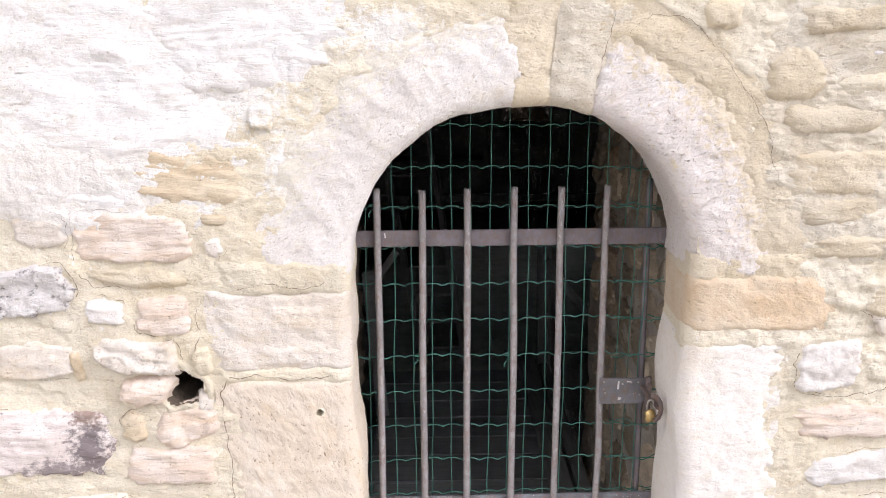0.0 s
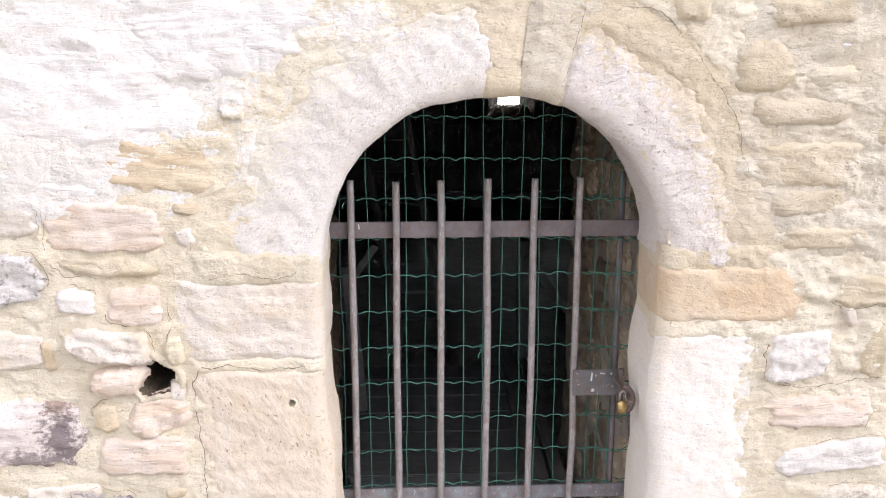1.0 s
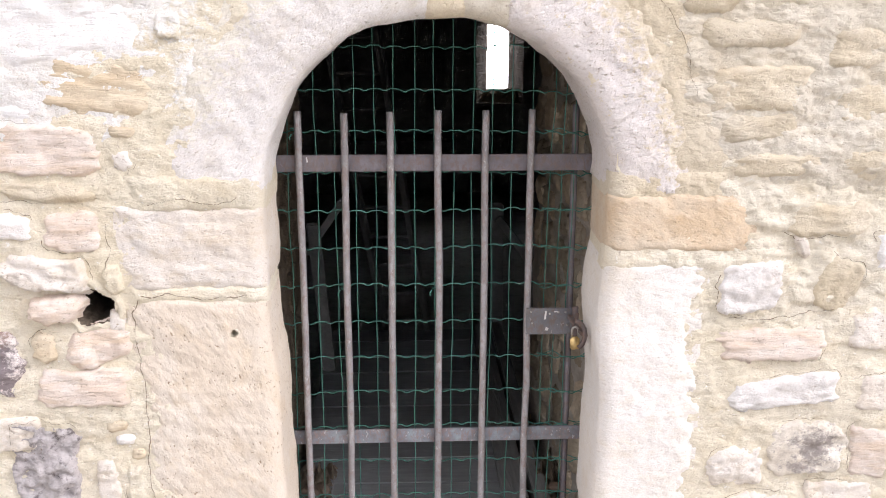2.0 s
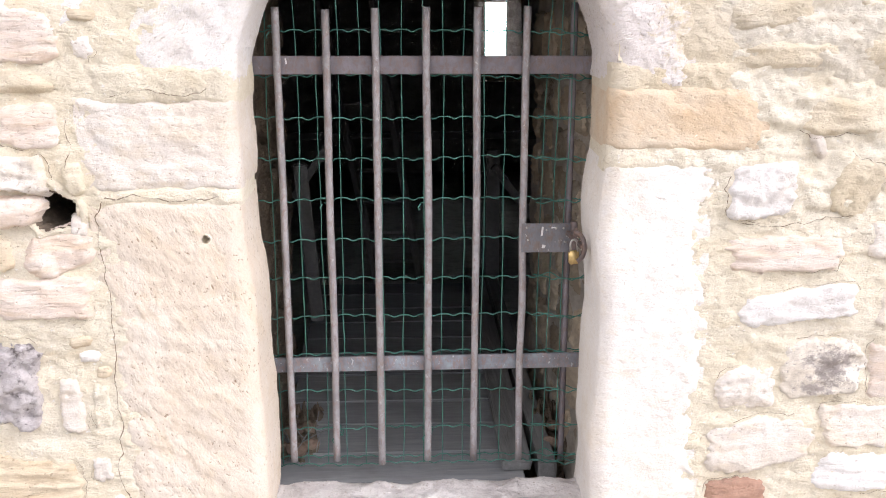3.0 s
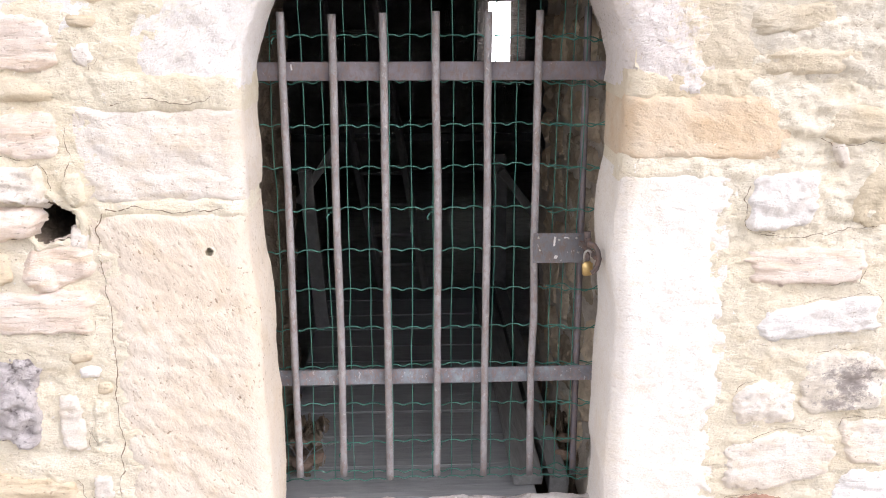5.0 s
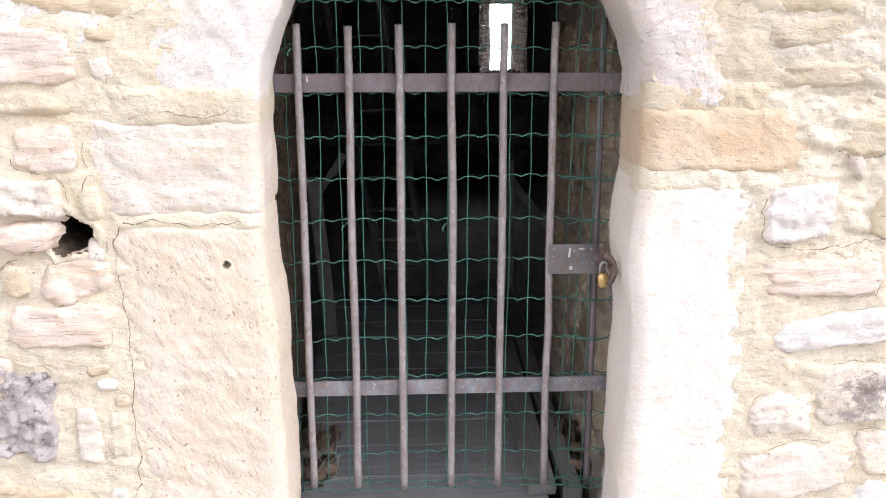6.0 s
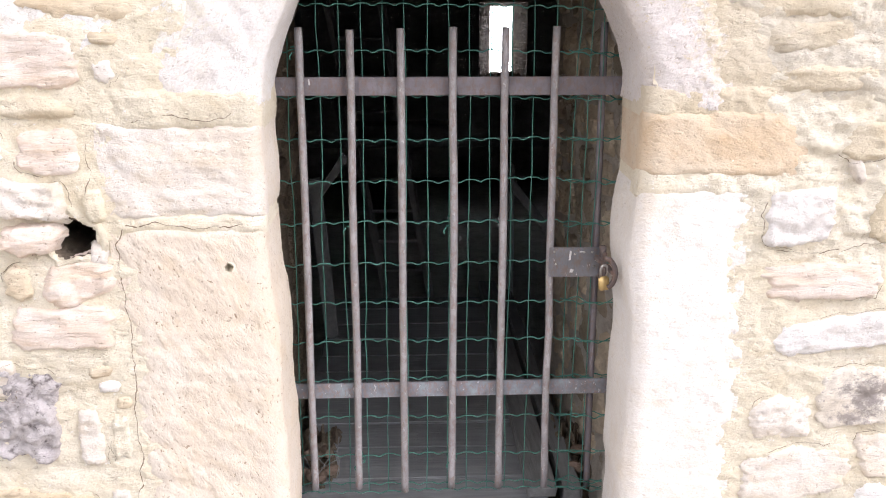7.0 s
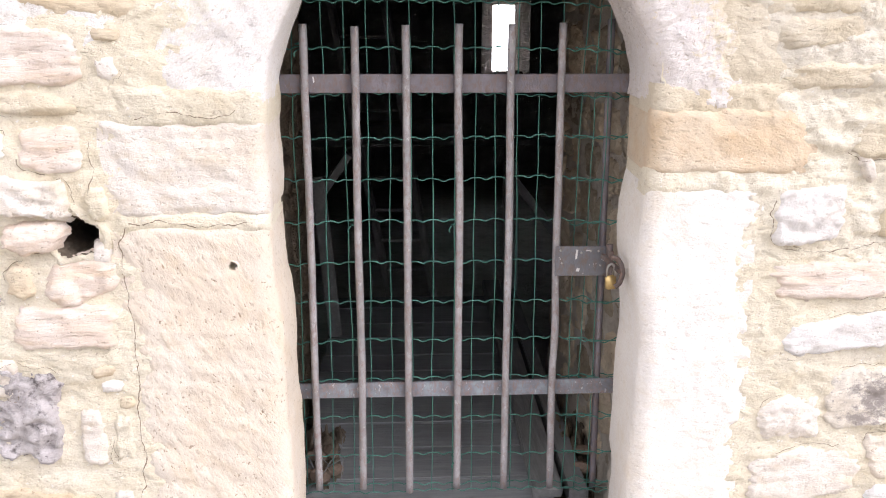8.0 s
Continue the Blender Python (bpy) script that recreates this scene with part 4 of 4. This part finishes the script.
# ---- the gate ----
def gate():
    top = empty("metal_gate", (0, 0, 0), "grey iron bar gate with two flat rails, locked", "gate")
    rng = random.Random(12)
    for k, (x, z0, z1) in enumerate(((-0.338, 0.012, 1.119), (-0.228, 0.012, 1.114), (-0.118, 0.000, 1.117), (0.0, 0.008, 1.120), (0.115, 0.005, 1.120), (0.228, 0.004, 1.122))):
        zs = np.linspace(z0, z1, 40)
        bend = 0.0022 * vnoise(zs * 3, 0 * zs + k, 5) + (0.004 * np.exp(-((zs - 0.42) / 0.1) ** 2) if k == 5 else 0)
        tube("bar", np.stack([x + bend, -0.010 + 0 * zs, zs], 1), 0.0088, BAR_IRON, top, 12, wear=0.06, seed=k + 3)
    zs = np.linspace(-0.02, 1.13, 30)
    tube("fixed_bar", np.stack([0.342 + 0.003 * (1 - zs), 0.030 + 0 * zs, zs], 1), 0.0085, RAIL_IRON, top, 12, "dark fixed bar beside the jamb", 0.05, 30)
    for name, z, h, mat, lab in (("rail", 0.991, 0.041, RAIL_IRON, "flat brown upper rail"), ("rail", 0.265, 0.038, WORN_GLINT_IRON, "flat lower rail with scuffed grey paint and painted-in highlights")):
        bm = bmesh.new()
        box(bm, (0.86, 0.008, h), Matrix.Translation((0.0, 0.006, z)), 0.0015)
        part(name, bm, mat, top, lab)
    bm = bmesh.new()
    box(bm, (0.120, 0.004, 0.071), pose(0.283, -0.022, 0.587, 0, 0.4, 0), 0.0015)
    plate = part("lock_plate", bm, PLATE_IRON, top, "scratched grey steel lock plate")
    for dx, dz in ((-0.048, 0.026), (-0.044, -0.004), (0.022, 0.024), (0.040, 0.024), (0.0, 0.020), (0.045, -0.010)):
        bm = bmesh.new()
        bmesh.ops.create_uvsphere(bm, u_segments=8, v_segments=5, radius=0.003, matrix=Matrix.Translation((0.283 + dx, -0.0245, 0.587 + dz)))
        part("rivet", bm, STEEL, plate, smooth=True)
    for x, z, w, h, r in ((0.272, 0.603, 0.004, 0.022, 6), (0.276, 0.566, 0.007, 0.008, 20), (0.300, 0.612, 0.012, 0.002, 0)):
        bm = bmesh.new()
        box(bm, (w, 0.0008, h), pose(x, -0.0242, z, 0, r, 0), 0.0003, 0.0012, 3)
        part("paint_mark", bm, CHALK, plate, "white paint splash")
    bm = bmesh.new()
    box(bm, (0.0028, 0.0008, 0.013), pose(-0.320, 0.0018, 1.000, 0, -8, 0), 0.0002, 0.0004, 3)
    part("scratch", bm, CHALK, top, "white scratch")
    a = np.linspace(math.radians(-70), math.radians(95), 18)
    tube("hasp_ring", np.stack([0.321 + 0.024 * np.cos(a), -0.168 + 0 * a, 0.600 + 0.034 * np.sin(a)], 1), 0.0060, RUSTY, top, 8, "rusty curved staple", 0.15, 8)
    tube("hasp_pin", [(0.345, -0.040, z) for z in np.linspace(0.540, 0.630, 6)], 0.0080, RUSTY, top, 8, "rusty hasp pin", 0.2, 4)
    bm = bmesh.new()
    box(bm, (0.010, 0.135, 0.010), pose(0.335, -0.104, 0.603, 0, 0, 4), 0.001)
    box(bm, (0.012, 0.006, 0.055), pose(0.344, -0.052, 0.590, 0, 4, 0), 0.001)
    part("hasp_strap", bm, RUSTY, top)


gate()


def padlock():
    top = empty("padlock", (0, 0, 0), "small brass padlock with a steel shackle on the hasp", "padlock")
    bm = bmesh.new()
    box(bm, (0.023, 0.013, 0.031), pose(0.326, -0.142, 0.571, 0, -4, 12), 0.003)
    part("body", bm, BRASS, top, "dull brass body", smooth=True)
    a = np.linspace(0, math.pi, 12)
    arc = [(0.318, -0.143, 0.582)] + [(0.326 - 0.008 * math.cos(k), -0.142, 0.600 + 0.012 * math.sin(k)) for k in a] + [(0.334, -0.141, 0.582)]
    tube("shackle", arc, 0.0028, STEEL, top, 8, "bright steel shackle")


padlock()


def wire_mesh():
    top = empty("wire_mesh", (0, 0, 0), "green coated wire mesh tied behind the gate bars", "wire mesh")
    rows = (1.268, 1.168, 1.067, 0.967, 0.872, 0.775, 0.676, 0.579, 0.482, 0.385, 0.289, 0.188, 0.088, 0.008, -0.012)
    cols = (-0.366, -0.300, -0.252, -0.206, -0.156, -0.107, -0.058, -0.008, 0.038, 0.087, 0.135, 0.184, 0.235, 0.282, 0.312, 0.338)
    for k, z in enumerate(rows):
        half = 0.40 if z < 1.0 else 0.42
        xs = np.arange(-half, half + 0.001, 0.006)
        kink = 0.0028 * np.cos((xs + 0.008) / 0.0485 * 2 * math.pi) - 0.0012 * np.cos((xs + 0.008) / 0.0485 * 4 * math.pi)
        zs = z + kink + 0.004 * vnoise(xs / 0.2, 0 * xs + k * 3.3, 6) + 0.002 * vnoise(xs / 0.04, 0 * xs + k * 1.7, 16) - 0.010 * np.clip((xs - 0.25) / 0.1, 0, 1)
        ys = 0.017 + 0.002 * vnoise(xs / 0.1, 0 * xs + k, 8)
        tube("wire", np.stack([xs, ys, zs], 1), 0.0015, GREEN, top, 6)
    for k, x in enumerate(cols):
        zs = np.arange(-0.014, 1.36, 0.02)
        lean = -0.018 * (1 - zs) if x > 0.27 else 0.0 * zs
        xs = x + lean * (0.5 if x > 0.33 else 1) + 0.004 * vnoise(zs / 0.3, 0 * zs + k * 2.1, 26) + 0.0015 * vnoise(zs / 0.08, 0 * zs + k, 28)
        tube("wire", np.stack([xs, 0.021 + 0 * zs, zs], 1), 0.0012, GREEN, top, 6)
    # loose doubled ends along the right edge
    for k, z in enumerate(rows[2:]):
        xs = np.linspace(0.262, 0.395, 24)
        zs = z - 0.006 + 0.008 * vnoise(xs / 0.05, 0 * xs + k, 91) + 0.003 * np.sin(xs * 130)
        tube("wire_end", np.stack([xs, 0.026 + 0.004 * np.sin(xs * 50 + k), zs], 1), 0.0014, GREEN, top, 6)
    # twisted ties
    for x, z in ((-0.238, 0.672), (-0.008, 0.671), (-0.225, 0.078), (0.0, 0.078), (-0.345, 1.065)):
        a = np.linspace(0, 4.5 * math.pi, 30)
        tube("tie", np.stack([x + 0.010 * np.cos(a) + 0.004 * np.sin(a * 0.4), 0.006 + 0.016 * np.sin(a), z + 0.0006 * a * 3 - 0.006], 1), 0.0016, GREEN, top, 6)
        tube("tie", [(x - 0.008, -0.012, z), (x - 0.014, -0.016, z - 0.008), (x - 0.012, -0.016, z - 0.014)], 0.0016, GREEN, top, 6)


wire_mesh()


def debris(cx, cy, cz, w, d, h, seed, name="rubble_mound", label="earth and broken stone beside the footbridge"):
    a, b = np.meshgrid(np.linspace(-1, 1, 40), np.linspace(-1, 1, 40))
    rr = np.maximum(np.abs(a), np.abs(b))
    z = cz + h * np.clip(1 - rr ** 3, 0, 1) * (0.65 + 0.30 * fbm(a * 3 + seed, b * 5, seed, 5, 0.7)) - 0.05 * (rr > 0.97)
    tagged(sheet(name, np.stack([cx + a * w / 2, cy + b * d / 2, z], -1), EARTH_AND_SHADE), label, "rubble")


debris(-0.370, 0.29, -0.15, 0.20, 0.46, 0.17, 5)
debris(0.355, 0.33, -0.16, 0.13, 0.56, 0.17, 6)
debris(1.24, 9.68, 0.20, 0.62, 0.66, 0.15, 9, label="dark earth lying on the sill of the slit window")


BROKEN = stone_material("broken_brown_stone", (0.36, 0.26, 0.20), (0.29, 0.21, 0.165), (0.18, 0.13, 0.10), 0.54, 0.6, bump=0.004, patch=12, vary=0.4)


def loose_stone(x, y, z, size, seed, material=BROKEN):
    rng = random.Random(seed)
    bm = bmesh.new()
    bmesh.ops.create_icosphere(bm, subdivisions=2, radius=size)
    squash = Matrix.Diagonal((1, rng.uniform(0.6, 0.9), rng.uniform(0.45, 0.7), 1))
    for v in bm.verts:
        v.co = squash @ (v.co * (1 + 0.28 * noise.noise(v.co / size * 1.3 + Vector((seed, 0, 0)))))
    bmesh.ops.transform(bm, matrix=pose(x, y, z, rng.uniform(-20, 20), rng.uniform(-20, 20), rng.uniform(0, 180)), verts=bm.verts)
    tagged(part("loose_stone", bm, material), "brown broken stone on the earth beside the footbridge", "stone", "stones beside the footbridge")


for k, (x, y, z, size) in enumerate(((-0.345, 0.12, -0.020, 0.030), (-0.310, 0.17, -0.030, 0.024), (-0.365, 0.21, -0.005, 0.034), (-0.325, 0.25, -0.018, 0.022), (-0.390, 0.13, -0.015, 0.026),
                                     (0.345, 0.16, -0.035, 0.024), (0.368, 0.24, -0.025, 0.028))):
    loose_stone(x, y, z, size, 20 + k)


def dry_twig(x, y, z, length, lean, turn, seed):
    q = np.linspace(0, 1, 9)
    bend = 0.12 * length * vnoise(q * 3, 0 * q + seed, seed)
    top = [(x + length * k * math.sin(radians(lean)) * math.cos(radians(turn)) + b, y + length * k * math.sin(radians(lean)) * math.sin(radians(turn)), z + length * k * math.cos(radians(lean)) + b) for k, b in zip(q, bend)]
    tagged(tube("dry_twig", top, 0.0013, TIMBER, None, 6), "thin dry twig leaning on the earth heap", "twig", "twigs behind the gate")


for k, (x, y, lean, turn) in enumerate(((-0.36, 0.09, 40, 20), (-0.33, 0.12, 55, 160), (-0.30, 0.10, 30, 70), (-0.37, 0.16, 65, -10), (-0.32, 0.19, 20, 200))):
    dry_twig(x, y, -0.03, 0.10 + 0.012 * k, lean, turn, 60 + k)
